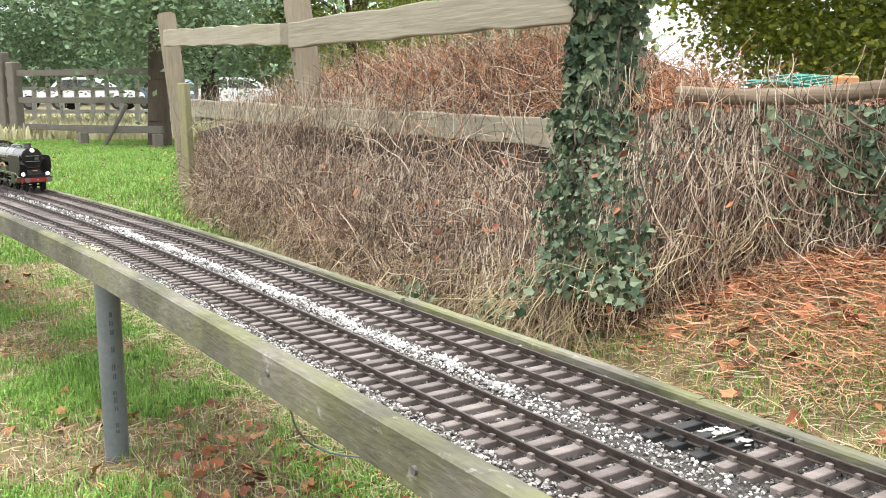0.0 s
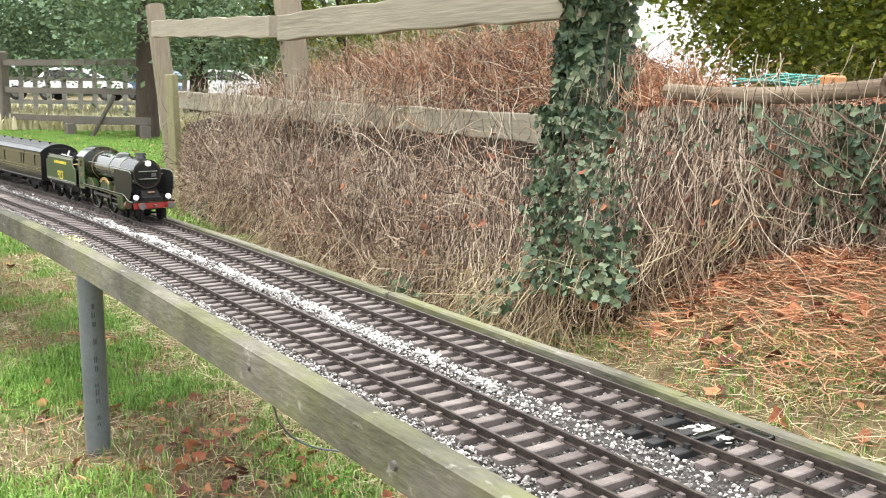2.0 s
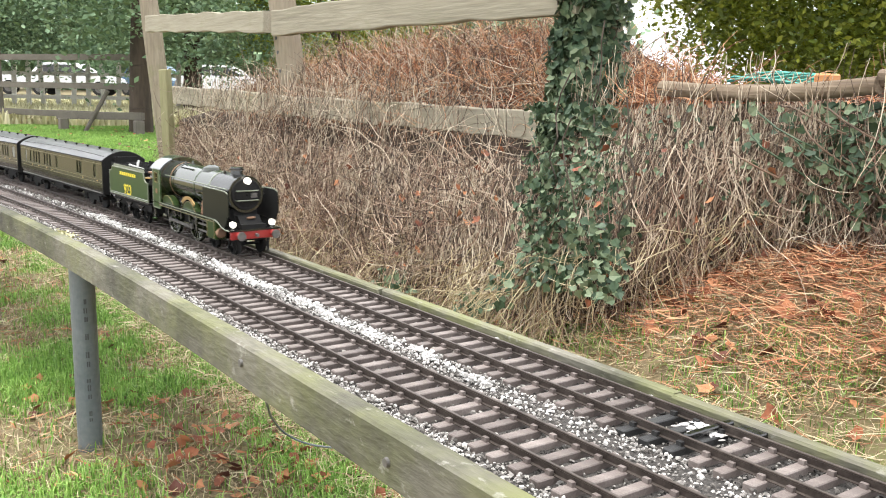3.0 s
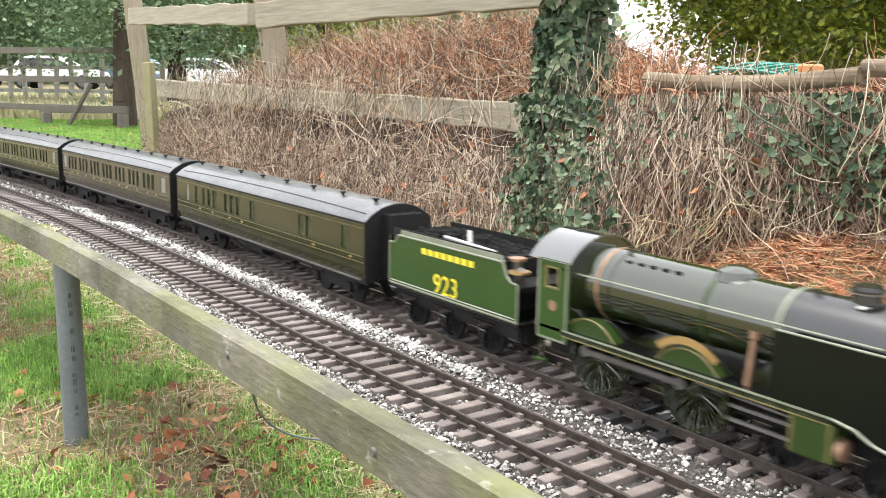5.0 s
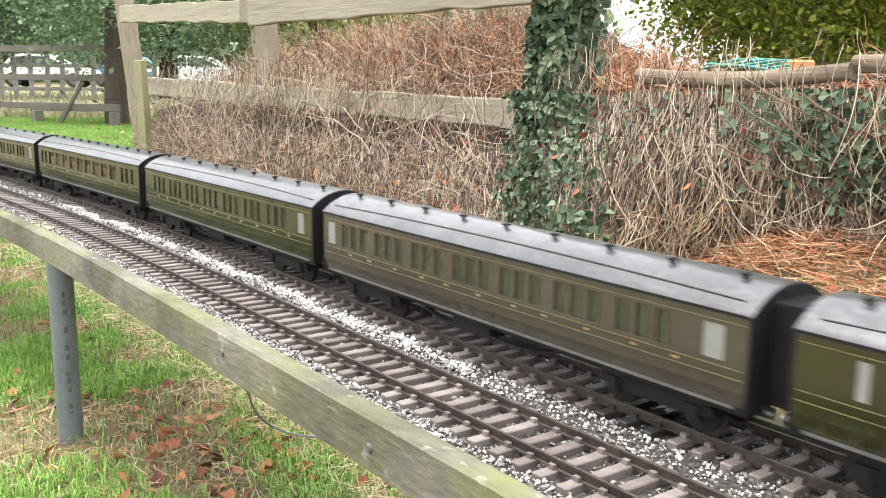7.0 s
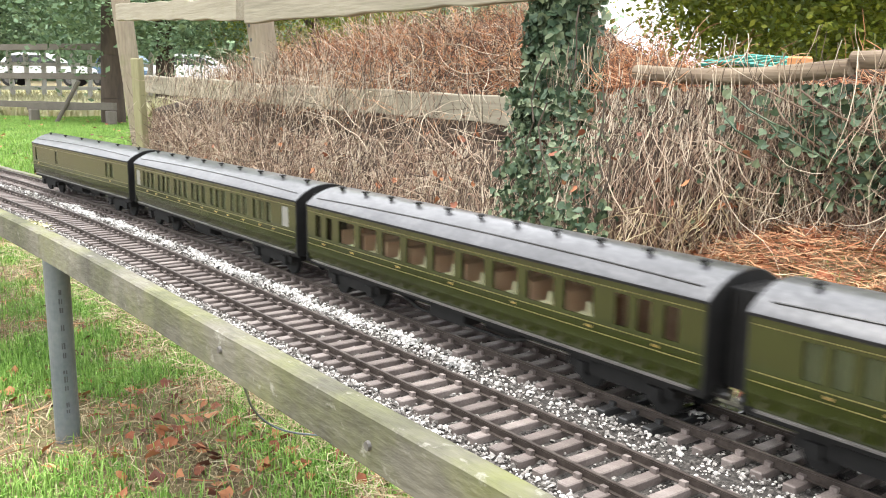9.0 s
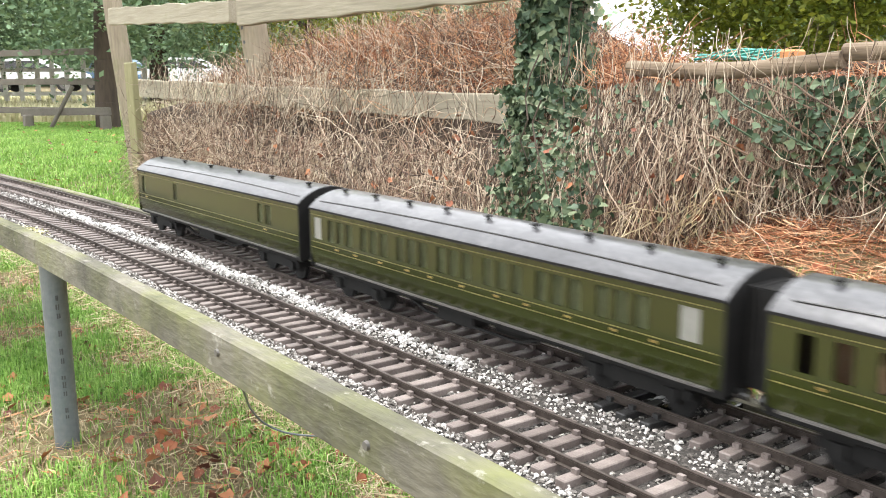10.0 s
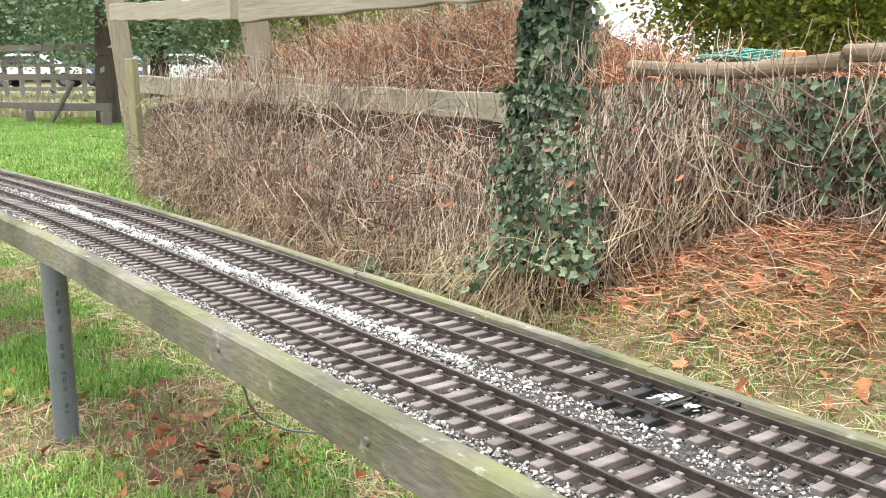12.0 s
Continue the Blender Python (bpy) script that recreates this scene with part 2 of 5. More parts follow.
    bm.free()
    me.materials.append(M[material])
    if smooth:
        for p in me.polygons:
            p.use_smooth = True
    ob = new(name, me)
    ob.parent = parent
    if label:
        ob["label"] = label
    return ob


def raw(name, verts, faces, material, parent=None, label="", smooth=False):
    me = bpy.data.meshes.new(name)
    me.from_pydata(verts, [], faces)
    me.materials.append(M[material])
    if smooth:
        me.polygons.foreach_set("use_smooth", [True] * len(me.polygons))
    ob = new(name, me)
    ob.parent = parent
    if label:
        ob["label"] = label
    return ob


def box(bm, x0, x1, y0, y1, z0, z1, bevel=0.0, m=None):
    got = bmesh.ops.create_cube(bm, size=1)["verts"]
    for v in got:
        v.co = Vector(((x0 + x1) / 2 + v.co.x * (x1 - x0), (y0 + y1) / 2 + v.co.y * (y1 - y0), (z0 + z1) / 2 + v.co.z * (z1 - z0)))
        if m:
            v.co = m @ v.co
    if bevel:
        es = list({e for v in got for e in v.link_edges})
        bmesh.ops.bevel(bm, geom=es, offset=bevel, segments=1, affect="EDGES")
    return bm


def rod(bm, a, b, r, r2=None, n=12, caps=True):
    """A round bar from a to b."""
    a, b = Vector(a), Vector(b)
    d = b - a
    m = Matrix.Translation((a + b) / 2) @ d.to_track_quat("Z", "Y").to_matrix().to_4x4()
    bmesh.ops.create_cone(bm, cap_ends=caps, segments=n, radius1=r, radius2=r if r2 is None else r2, depth=d.length, matrix=m)
    return bm


def pipe(bm, pts, r, n=6):
    """A bent round bar through the points, in one piece."""
    pts = [Vector(p) for p in pts]
    rings = []
    for i, p in enumerate(pts):
        d = (pts[min(i + 1, len(pts) - 1)] - pts[max(i - 1, 0)]).normalized()
        u = d.cross(Vector((0.1, 0.3, 1))).normalized()
        v = d.cross(u)
        rings.append([bm.verts.new(p + (u * math.cos(a) + v * math.sin(a)) * r) for a in (6.283185 * j / n for j in range(n))])
    for a, b in zip(rings, rings[1:]):
        for j in range(n):
            bm.faces.new((a[j], a[(j + 1) % n], b[(j + 1) % n], b[j]))
    bm.faces.new(rings[0])
    bm.faces.new(rings[-1])
    bmesh.ops.recalc_face_normals(bm, faces=bm.faces)
    return bm


def prism(bm, outline, y0, y1):
    """Extrudes an outline of (x, z) across y."""
    a = [bm.verts.new((x, y0, z)) for x, z in outline]
    b = [bm.verts.new((x, y1, z)) for x, z in outline]
    n = len(outline)
    bm.faces.new(a)
    bm.faces.new(b[::-1])
    for i in range(n):
        bm.faces.new((a[i], b[i], b[(i + 1) % n], a[(i + 1) % n]))
    bmesh.ops.recalc_face_normals(bm, faces=bm.faces)
    return bm


def loft(bm, outline, x0, x1, caps=True):
    """Extrudes an outline of (y, z) along x."""
    a = [bm.verts.new((x0, y, z)) for y, z in outline]
    b = [bm.verts.new((x1, y, z)) for y, z in outline]
    n = len(outline)
    if caps:
        bm.faces.new(a)
        bm.faces.new(b[::-1])
    for i in range(n):
        bm.faces.new((a[i], b[i], b[(i + 1) % n], a[(i + 1) % n]))
    bmesh.ops.recalc_face_normals(bm, faces=bm.faces)
    return bm


def B():
    return bmesh.new()


def smoothstep(a, b, x):
    t = min(1, max(0, (x - a) / (b - a)))
    return t * t * (3 - 2 * t)


def empty(name, label, category, group="", loc=(0, 0, 0)):
    ob = new(name)
    ob.empty_display_size = 0.05
    ob.location = loc
    return tagged(ob, label, category, group)


# ---- the line: straight, then a wide bend towards the viewer's side ----
RAIL_TOP, LINE_Y, BEND_X, BEND_R, SPACING, GAUGE = 0.345, 0.5455, -1.1, 14.0, 0.117, 0.045


def on_line(s, off=0.0):
    """Place and heading on the far track's centre line at s metres; off: metres to the far side."""
    if s >= BEND_X:
        return s, LINE_Y + off, 0.0
    a = (BEND_X - s) / BEND_R
    r = BEND_R + off
    return BEND_X - r * math.sin(a), LINE_Y + off - r * (1 - math.cos(a)), a


def ground_z(x, y):
    bank = smoothstep(0.95, 1.75, y) * (0.03 + 0.27 * smoothstep(-2.2, -0.9, x)) * (1 - smoothstep(2.4, 3.4, y))
    return bank + 0.012 * noise.noise((x * 1.7, y * 1.7, 0)) * (1 if abs(x) < 12 else 0)


def sweep(bm, profile, s0, s1, step=0.05):
    """Sweeps a closed (off, z) outline along the line."""
    n = max(1, int(round((s1 - s0) / step)))
    rings = []
    for i in range(n + 1):
        s = s0 + (s1 - s0) * i / n
        ring = []
        for off, z in profile:
            x, y, h = on_line(s, off)
            ring.append(bm.verts.new((x, y, z)))
        rings.append(ring)
    k = len(profile)
    for a, b in zip(rings, rings[1:]):
        for i in range(k):
            bm.faces.new((a[i], a[(i + 1) % k], b[(i + 1) % k], b[i]))
    bm.faces.new(rings[0][::-1])
    bm.faces.new(rings[-1])
    bmesh.ops.recalc_face_normals(bm, faces=bm.faces)
    return bm


# ---- ground ----
def build_ground():
    xs = sorted({*np.round(np.arange(-7, 1.6, 0.12), 3), *(-400, -150, -60, -40, -30, -24, -20, -17, -14, -12, -10, -8.5, -7.5, 2.5, 4, 8, 20, 60, 150, 400)})
    ys = sorted({*np.round(np.arange(-0.6, 3.5, 0.12), 3), *(-400, -100, -30, -10, -4, -2, -1, 4, 5, 6.5, 8, 11, 15, 20, 30, 60, 150, 400)})
    verts = [(x, y, ground_z(x, y) - 0.004) for y in ys for x in xs]
    w = len(xs)
    faces = [(j * w + i, j * w + i + 1, (j + 1) * w + i + 1, (j + 1) * w + i) for j in range(len(ys) - 1) for i in range(w - 1)]
    tagged(raw("ground", verts, faces, "soil", smooth=True), "worn lawn with patchy grass and bare brown soil", "ground", kind="structure")


build_ground()


# ---- raised deck: base board, edge boards, posts ----
NEAR, FAR = -0.212, 0.06


def build_deck():
    deck = empty("raised_trackbed", "raised timber trackbed with mossy edge boards and dark ballast", "trackbed")
    part("baseboard", sweep(B(), [(NEAR + 0.022, RAIL_TOP - 0.034), (NEAR + 0.022, RAIL_TOP - 0.0132), (FAR - 0.0145, RAIL_TOP - 0.0132), (FAR - 0.0145, RAIL_TOP - 0.034)], -7.6, 4.8, 0.1), "deck", deck, "board strewn with fine black ballast")
    joints = [-7.6, -6.0, -4.2, -2.9, -1.49, 0.35, 2.2, 4.8]
    for a, b in zip(joints, joints[1:]):
        lift = 0.0015 if b > -1.4 and a < -1.4 else 0.0
        ob = part("edge_board", sweep(B(), [(NEAR, RAIL_TOP - 0.036), (NEAR, RAIL_TOP + 0.002 + lift), (NEAR + 0.003, RAIL_TOP + 0.004 + lift), (NEAR + 0.019, RAIL_TOP + 0.004 + lift), (NEAR + 0.0215, RAIL_TOP + 0.001), (NEAR + 0.0215, RAIL_TOP - 0.036)], a + 0.001, b - 0.001, 0.05), "edge", deck)
    joints = [-7.6, -5.4, -3.4, -2.62, -0.98, -0.5, 0.9, 3.0, 4.8]
    for i, (a, b) in enumerate(zip(joints, joints[1:])):
        o = 0.0 if i % 2 else 0.004
        part("far_edge_board", sweep(B(), [(FAR - 0.014 + o, RAIL_TOP - 0.04), (FAR - 0.014 + o, RAIL_TOP - 0.005), (FAR - 0.012 + o, RAIL_TOP - 0.003), (FAR - 0.003 + o, RAIL_TOP - 0.003), (FAR - 0.001 + o, RAIL_TOP - 0.005), (FAR - 0.001 + o, RAIL_TOP - 0.04)], a + 0.001, b - 0.001, 0.05), "edge", deck)
    for x, z in ((-0.538, RAIL_TOP - 0.018), (-0.805, RAIL_TOP - 0.013)):
        bm = rod(B(), (x, LINE_Y + NEAR + 0.001, z), (x, LINE_Y + NEAR - 0.0025, z), 0.0042, 0.0034, 14)
        part("bolt_head", bm, "steel", deck, "dull steel bolt head")
    return deck


def build_pipe(s, off, lean=0.0, full=True):
    x, y, h = on_line(s, off)
    leg = empty("support_pipe", "grey plastic pipe post with faded print, standing on the lawn", "post", "trackbed posts", (x, y, 0))
    top = Vector((-0.0 + lean, 0, RAIL_TOP - 0.036))
    bm = rod(B(), (0, 0, -0.06), top, 0.0195, n=28, caps=True)
    part("pipe", bm, "pvc", leg, smooth=False)
    rng = random.Random(3)
    z = 0.05
    while z < 0.25 and full:
        bl = rng.uniform(0.004, 0.011)
        bm = B()
        a0 = -0.18
        for k in range(2):
            a = a0 + k * 0.16 + rng.uniform(-0.03, 0.03)
            u = Vector((math.cos(a), math.sin(a), 0))
            t = Vector((-u.y, u.x, 0))
            c = u * 0.0197 + Vector((lean * z / (RAIL_TOP - 0.036), 0, z))
            w = rng.uniform(0.0008, 0.0014)
            q = [c - t * w, c + t * w, c + t * w + Vector((0, 0, bl)), c - t * w + Vector((0, 0, bl))]
            bm.faces.new([bm.verts.new(p + u * 0.0002) for p in q])
        part("printed_mark", bm, "dark", leg, "worn dark print")
        z += bl + rng.choice((0.004, 0.006, 0.012, 0.02))
    return leg


build_deck()
build_pipe(-1.515, NEAR + 0.03, -0.004)
for s in (-6.2, -4.4, 0.9, 2.6, 4.3):
    build_pipe(s, NEAR + 0.03, 0.0, False)

# ---- two tracks ----
PITCH = 0.02342


def sleeper_mesh():
    bm = B()
    box(bm, -0.0048, 0.0048, -0.0405, 0.0405, -0.0145, -0.0075, 0.0008)
    for side in (-1, 1):
        for d in (-1, 1):
            y = side * GAUGE / 2 + side * 0.0008 + d * 0.0031
            box(bm, -0.0026, 0.0026, y - 0.0017, y + 0.0017, -0.0078, -0.0040)
    me = bpy.data.meshes.new("sleeper")
    bm.to_mesh(me)
    bm.free()
    me.materials.append(M["sleeper"])
    return me


def build_track(name, off, label, shift):
    track = empty(name, label, "railway track", "parallel tracks", (0, 0, RAIL_TOP))
    for side in (-1, 1):
        c = off + side * (GAUGE / 2 + 0.0008)
        w = 0.0009
        prof = [(c - 0.0024, -0.0076), (c - 0.0024, -0.0070), (c - 0.0005, -0.0064), (c - 0.0005, -0.0022), (c - w - 0.0003, -0.0016), (c - w - 0.0003, -0.0003), (c - w, 0),
                (c + w, 0), (c + w + 0.0003, -0.0003), (c + w + 0.0003, -0.0016), (c + 0.0005, -0.0022), (c + 0.0005, -0.0064), (c + 0.0024, -0.0070), (c + 0.0024, -0.0076)]
        part("rail", sweep(B(), prof, -7.6, 4.8, 0.08), "rail", track, "brown oxidised rail")
    me = sleeper_mesh()
    black = me.copy()
    black.materials.clear()
    black.materials.append(M["blacksleeper"])
    rng = random.Random(int(off * 1000) + 5)
    rest_v, rest_f = [], []
    n0 = int(-7.55 / PITCH)
    for i in range(n0, int(4.75 / PITCH)):
        s = i * PITCH + shift
        x, y, h = on_line(s, off)
        m = Matrix.Translation((x + rng.uniform(-0.0008, 0.0008), y, 0)) @ Matrix.Rotation(h + rng.uniform(-0.012, 0.012), 4, "Z")
        if -3.0 < s < 0.3:
            odd = off == 0 and -0.475 < s < -0.405
            ob = new("sleeper", black if odd else me)
            ob.parent = track
            ob.matrix_local = m
        else:
            k = len(rest_v)
            for a in (-0.0051, 0.0051):
                for b in (-0.0405, 0.0405):
                    for c in (-0.0155, -0.0075):
                        rest_v.append(tuple(m @ Vector((a, b, c))))
            rest_f += [(k, k + 1, k + 3, k + 2), (k + 4, k + 6, k + 7, k + 5), (k, k + 4, k + 5, k + 1), (k + 2, k + 3, k + 7, k + 6), (k + 1, k + 5, k + 7, k + 3), (k, k + 2, k + 6, k + 4)]
    tagged(raw("more_sleepers", rest_v, rest_f, "sleeper", track), kind="stuff")
    return track


build_track("far_track", 0.0, "far narrow model railway track with brown plastic sleepers", -0.0058)
build_track("near_track", -SPACING, "near narrow model railway track with brown plastic sleepers", 0.004)


# ---- ballast chippings ----
def build_stones(name, label, count, place, size, material, seed):
    """Small chippings; place(rng) gives s, offset and height."""
    rng = random.Random(seed)
    verts, faces = [], []
    base = [(-1, -1, -.6), (1, -1, -.6), (1, 1, -.6), (-1, 1, -.6), (-.6, -.7, .7), (.7, -.6, .8), (.6, .7, .6), (-.7, .6, .75)]
    quads = [(0, 3, 2, 1), (4, 5, 6, 7), (0, 1, 5, 4), (1, 2, 6, 5), (2, 3, 7, 6), (3, 0, 4, 7)]
    for _ in range(count):
        s, o, z = place(rng)
        r = size * rng.choice((rng.uniform(0.4, 0.9), rng.uniform(0.6, 1.6))) / 2
        x, y, h = on_line(s, o)
        m = Matrix.Translation((x, y, RAIL_TOP + z)) @ Euler((rng.uniform(-.6, .6), rng.uniform(-.6, .6), rng.uniform(0, 6.3))).to_matrix().to_4x4()
        k = len(verts)
        sx, sy, sz = r * rng.uniform(.7, 1.4), r * rng.uniform(.7, 1.2), r * rng.uniform(.5, .9)
        for a, b, c in base:
            verts.append(tuple(m @ Vector((a * sx * rng.uniform(.7, 1.1), b * sy * rng.uniform(.7, 1.1), c * sz * rng.uniform(.8, 1.2)))))
        faces += [tuple(k + i for i in q) for q in quads]
    tagged(raw(name, verts, faces, material), label, "ballast", kind="stuff")


def s_near(rng):
    return rng.triangular(-3.0, 0.3, -0.75)


def clear_of_sleepers(rng, s, off, shift):
    """Moves s off the sleepers, into the bay between two of them."""
    i = math.floor((s - shift) / PITCH) + 0.5
    return i * PITCH + shift + rng.uniform(-0.0055, 0.0055)


def in_bays(off, shift):
    def place(rng):
        s = clear_of_sleepers(rng, s_near(rng), off, shift)
        return s, off + rng.uniform(-0.043, 0.043), rng.uniform(-0.0136, -0.0115)
    return place


def ribbon(rng):
    s = rng.uniform(-1.9, -0.62) if rng.random() < 0.8 else rng.uniform(-3.0, -0.5)
    while noise.noise((s * 11, 0, 3)) < -0.12 and rng.random() < 0.75:
        s = rng.uniform(-1.9, -0.62)
    wave = 0.004 * math.sin(s * 23) + 0.003 * math.sin(s * 57)
    return s, -SPACING / 2 + wave + rng.gauss(0, 0.0044) + 0.003, rng.uniform(-0.0125, -0.007)


def shoulder(rng):
    return s_near(rng), rng.uniform(NEAR + 0.023, -SPACING - 0.037), rng.uniform(-0.0135, -0.0095)


def middle(rng):
    return s_near(rng), rng.uniform(-SPACING + 0.036, -0.036), rng.uniform(-0.0135, -0.0105)


def far_shoulder(rng):
    return s_near(rng), rng.uniform(0.036, 0.047), rng.uniform(-0.0135, -0.0105)


build_stones("shoulder_chippings", "grey stone chippings along the edge board", 10500, shoulder, 0.0026, "stone", 11)
build_stones("middle_chippings", "grey stone chippings between the tracks", 7500, middle, 0.0024, "stone", 12)
build_stones("white_chippings", "ribbon of white stone chippings between the tracks", 2300, ribbon, 0.0034, "white", 13)
build_stones("far_chippings", "grey stone chippings beside the far rail", 2000, far_shoulder, 0.003, "stone", 14)
build_stones("bay_chippings", "dark stone chippings between sleepers", 7500, in_bays(0.0, -0.0058), 0.0025, "darkstone", 15)
build_stones("bay_chippings", "dark stone chippings between sleepers", 7500, in_bays(-SPACING, 0.004), 0.0025, "darkstone", 16)


# ---- the fence that carries the hedge ----
FENCE_Y = 1.78


def plank(bm, a, b, h, t, rng, n=10, wob=0.008):
    """A sawn rail from a to b with a slightly waving outline."""
    a, b = Vector(a), Vector(b)
    d = (b - a).normalized()
    side = Vector((-d.y, d.x, 0)).normalized()
    up = side.cross(d) * -1
    if up.z < 0:
        up = -up
    rings = []
    for i in range(n + 1):
        c = a.lerp(b, i / n) + up * rng.uniform(-wob, wob) * 0.6
        hh = h * (1 + rng.uniform(-wob, wob) * 4)
        ring = []
        for u, v in ((-.5, -.46), (-.46, -.5), (.46, -.5), (.5, -.46), (.5, .46), (.46, .5), (-.46, .5), (-.5, .46)):
            ring.append(bm.verts.new(c + side * t * u + up * hh * v))
        rings.append(ring)
    for p, q in zip(rings, rings[1:]):
        for i in range(8):
            bm.faces.new((p[i], p[(i + 1) % 8], q[(i + 1) % 8], q[i]))
    bm.faces.new(rings[0][::-1])
    bm.faces.new(rings[-1])
    bmesh.ops.recalc_face_normals(bm, faces=bm.faces)
    return bm


def fence_post(parent, x, y, top, r, lean, rng, dia=None):
    bm = B()
    n = 14
    rings = []
    for i in range(9):
        z = -0.15 + (top + 0.15) * i / 8
        k = 1.0 if i < 8 else 0.93
        rings.append([bm.verts.new((x + lean[0] * (z - top) + r * k * math.cos(a) * (1 + 0.05 * math.sin(3 * a + i)), y + lean[1] * z + r * k * 0.9 * math.sin(a), z + (0.012 * math.cos(a) if i == 8 else 0)))
                      for a in (6.2832 * j / n for j in range(n))])
    for p, q in zip(rings, rings[1:]):
        for i in range(n):
            bm.faces.new((p[i], p[(i + 1) % n], q[(i + 1) % n], q[i]))
    bm.faces.new(rings[-1])
    return part("post", bm, "post", parent, smooth=False)


def build_fence():
    rng = random.Random(21)
    fence = empty("post_and_rail_fence", "weathered grey post-and-rail timber fence overgrown with dead vines", "fence")
    fence_post(fence, -5.60, FENCE_Y + 0.08, 1.08, 0.062, (-0.05, -0.08), rng)
    p = fence_post(fence, -3.80, FENCE_Y + 0.10, 1.12, 0.066, (-0.07, -0.10), rng)
    for z in (0.74, 0.80, 0.66, 0.87):
        x, y = -3.80 - 0.07 * (z - 1.12) + 0.01, FENCE_Y + 0.10 - 0.10 * z - 0.0575
        part("bolt_hole", rod(B(), (x, y - 0.001, z), (x, y + 0.01, z), 0.009, n=10), "dark", p, "dark bolt hole")
    fence_post(fence, -1.82, FENCE_Y + 0.0, 1.05, 0.065, (0.0, 0), rng)
    fence_post(fence, 0.1, FENCE_Y + 0.05, 0.95, 0.065, (0.0, 0), rng)
    rails = [((-5.36, 0.93), (-3.74, 0.865)), ((-3.66, 0.855), (-1.80, 0.845)), ((-5.05, 0.54), (-3.72, 0.516)), ((-3.68, 0.516), (-1.90, 0.497))]
    for ((xa, za), (xb, zb)), high in zip(rails, (0.09, 0.105, 0.088, 0.078)):
        part("rail", plank(B(), (xa, FENCE_Y - 0.085, za), (xb, FENCE_Y - 0.085, zb), high, 0.045, rng, 16), "wood", fence)
    return fence


build_fence()
stake_bm = B()
box(stake_bm, -0.028, 0.028, -0.02, 0.02, -0.15, 0.665, 0.004)
stake = part("fence_stake", stake_bm, "stake")
stake.matrix_world = pose(-4.62, 1.545, 0, 0, -1.6, 20)
tagged(stake, "square green-treated timber stake before the hedge", "stake")


# ---- the hedge of dead vines ----
BASE = [(-5.1, 1.80), (-4.7, 1.72), (-4.3, 1.56), (-3.7, 1.46), (-3.2, 1.44), (-2.6, 1.38), (-2.0, 1.31), (-1.75, 1.27), (-1.44, 1.27), (-1.31, 1.38), (-1.21, 1.60), (-1.12, 1.74), (-0.8, 1.74), (0.0, 1.74), (1.4, 1.74)]


def lerp_table(tab, x):
    for (xa, ya), (xb, yb) in zip(tab, tab[1:]):
        if x <= xb:
            t = min(1, max(0, (x - xa) / (xb - xa)))
            return ya + (yb - ya) * t
    return tab[-1][1]


CREST = [(-5.1, 0.55), (-4.8, 0.62), (-4.2, 0.66), (-3.6, 0.74), (-3.0, 0.80), (-2.4, 0.84), (-2.2, 0.79), (-2.0, 0.69), (-1.7, 0.62), (-1.4, 0.60), (-1.2, 0.60), (-0.6, 0.60), (1.4, 0.60)]
SHELF = [(-5.1, 0.42), (-4.0, 0.47), (-2.5, 0.46), (-1.9, 0.48), (-1.5, 0.57), (1.4, 0.575)]


def hedge_point(x, v):
    """Surface of the hedge: v 0 at the ground, 1 at the shelf by the lower rail, 2 at the crest behind the fence."""
    b, g = lerp_table(BASE, x), ground_z(x, lerp_table(BASE, x))
    sh, cr = lerp_table(SHELF, x), lerp_table(CREST, x)
    if v <= 1:
        z = g + (sh - g) * v
        y = b + (FENCE_Y - 0.07 - b) * max(v, 0) ** 1.5 - 0.04 * math.sin(v * 3.1416)
    else:
        z = sh + (cr - sh) * (v - 1)
        y = FENCE_Y - 0.07 + (0.45 if x < -1.7 else 0.25) * (v - 1)
    y += 0.05 * noise.noise((x * 2.3, z * 3.0, 4.2)) + 0.02 * noise.noise((x * 8, z * 9, 1.2))
    return Vector((x, y, z))


def build_hedge():
    hedge = empty("dead_hedge", "tangled hedge of dead brown vines and bracken over a fence", "hedge")
    # A dark sheet behind the strands stands in for shade in the gaps.
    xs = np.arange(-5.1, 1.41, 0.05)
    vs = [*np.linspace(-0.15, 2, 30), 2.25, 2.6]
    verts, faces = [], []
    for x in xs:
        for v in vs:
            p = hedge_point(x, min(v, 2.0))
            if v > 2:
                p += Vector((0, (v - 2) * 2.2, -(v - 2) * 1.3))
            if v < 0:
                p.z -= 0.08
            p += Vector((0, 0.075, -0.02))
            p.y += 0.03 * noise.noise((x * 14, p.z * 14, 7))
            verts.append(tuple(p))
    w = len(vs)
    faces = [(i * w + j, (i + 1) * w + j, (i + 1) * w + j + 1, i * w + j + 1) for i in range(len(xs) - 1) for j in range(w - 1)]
    raw("heart", verts, faces, "gapshade", hedge, "dark inner sheet standing in for shade between the vines", smooth=True)
    # hanging, crossing and creeping strands
    rng = random.Random(31)

    def strands(name, count, material, place, label):
        V, F = [], []
        for _ in range(count):
            pts, r = place(rng)
            k = len(V)
            n = len(pts)
            for i, p in enumerate(pts):
                d = (pts[min(i + 1, n - 1)] - pts[max(i - 1, 0)]).normalized()
                u = d.cross(Vector((0.3, 1, 0.2))).normalized()
                w2 = d.cross(u)
                rr = r * (1 - 0.55 * i / (n - 1))
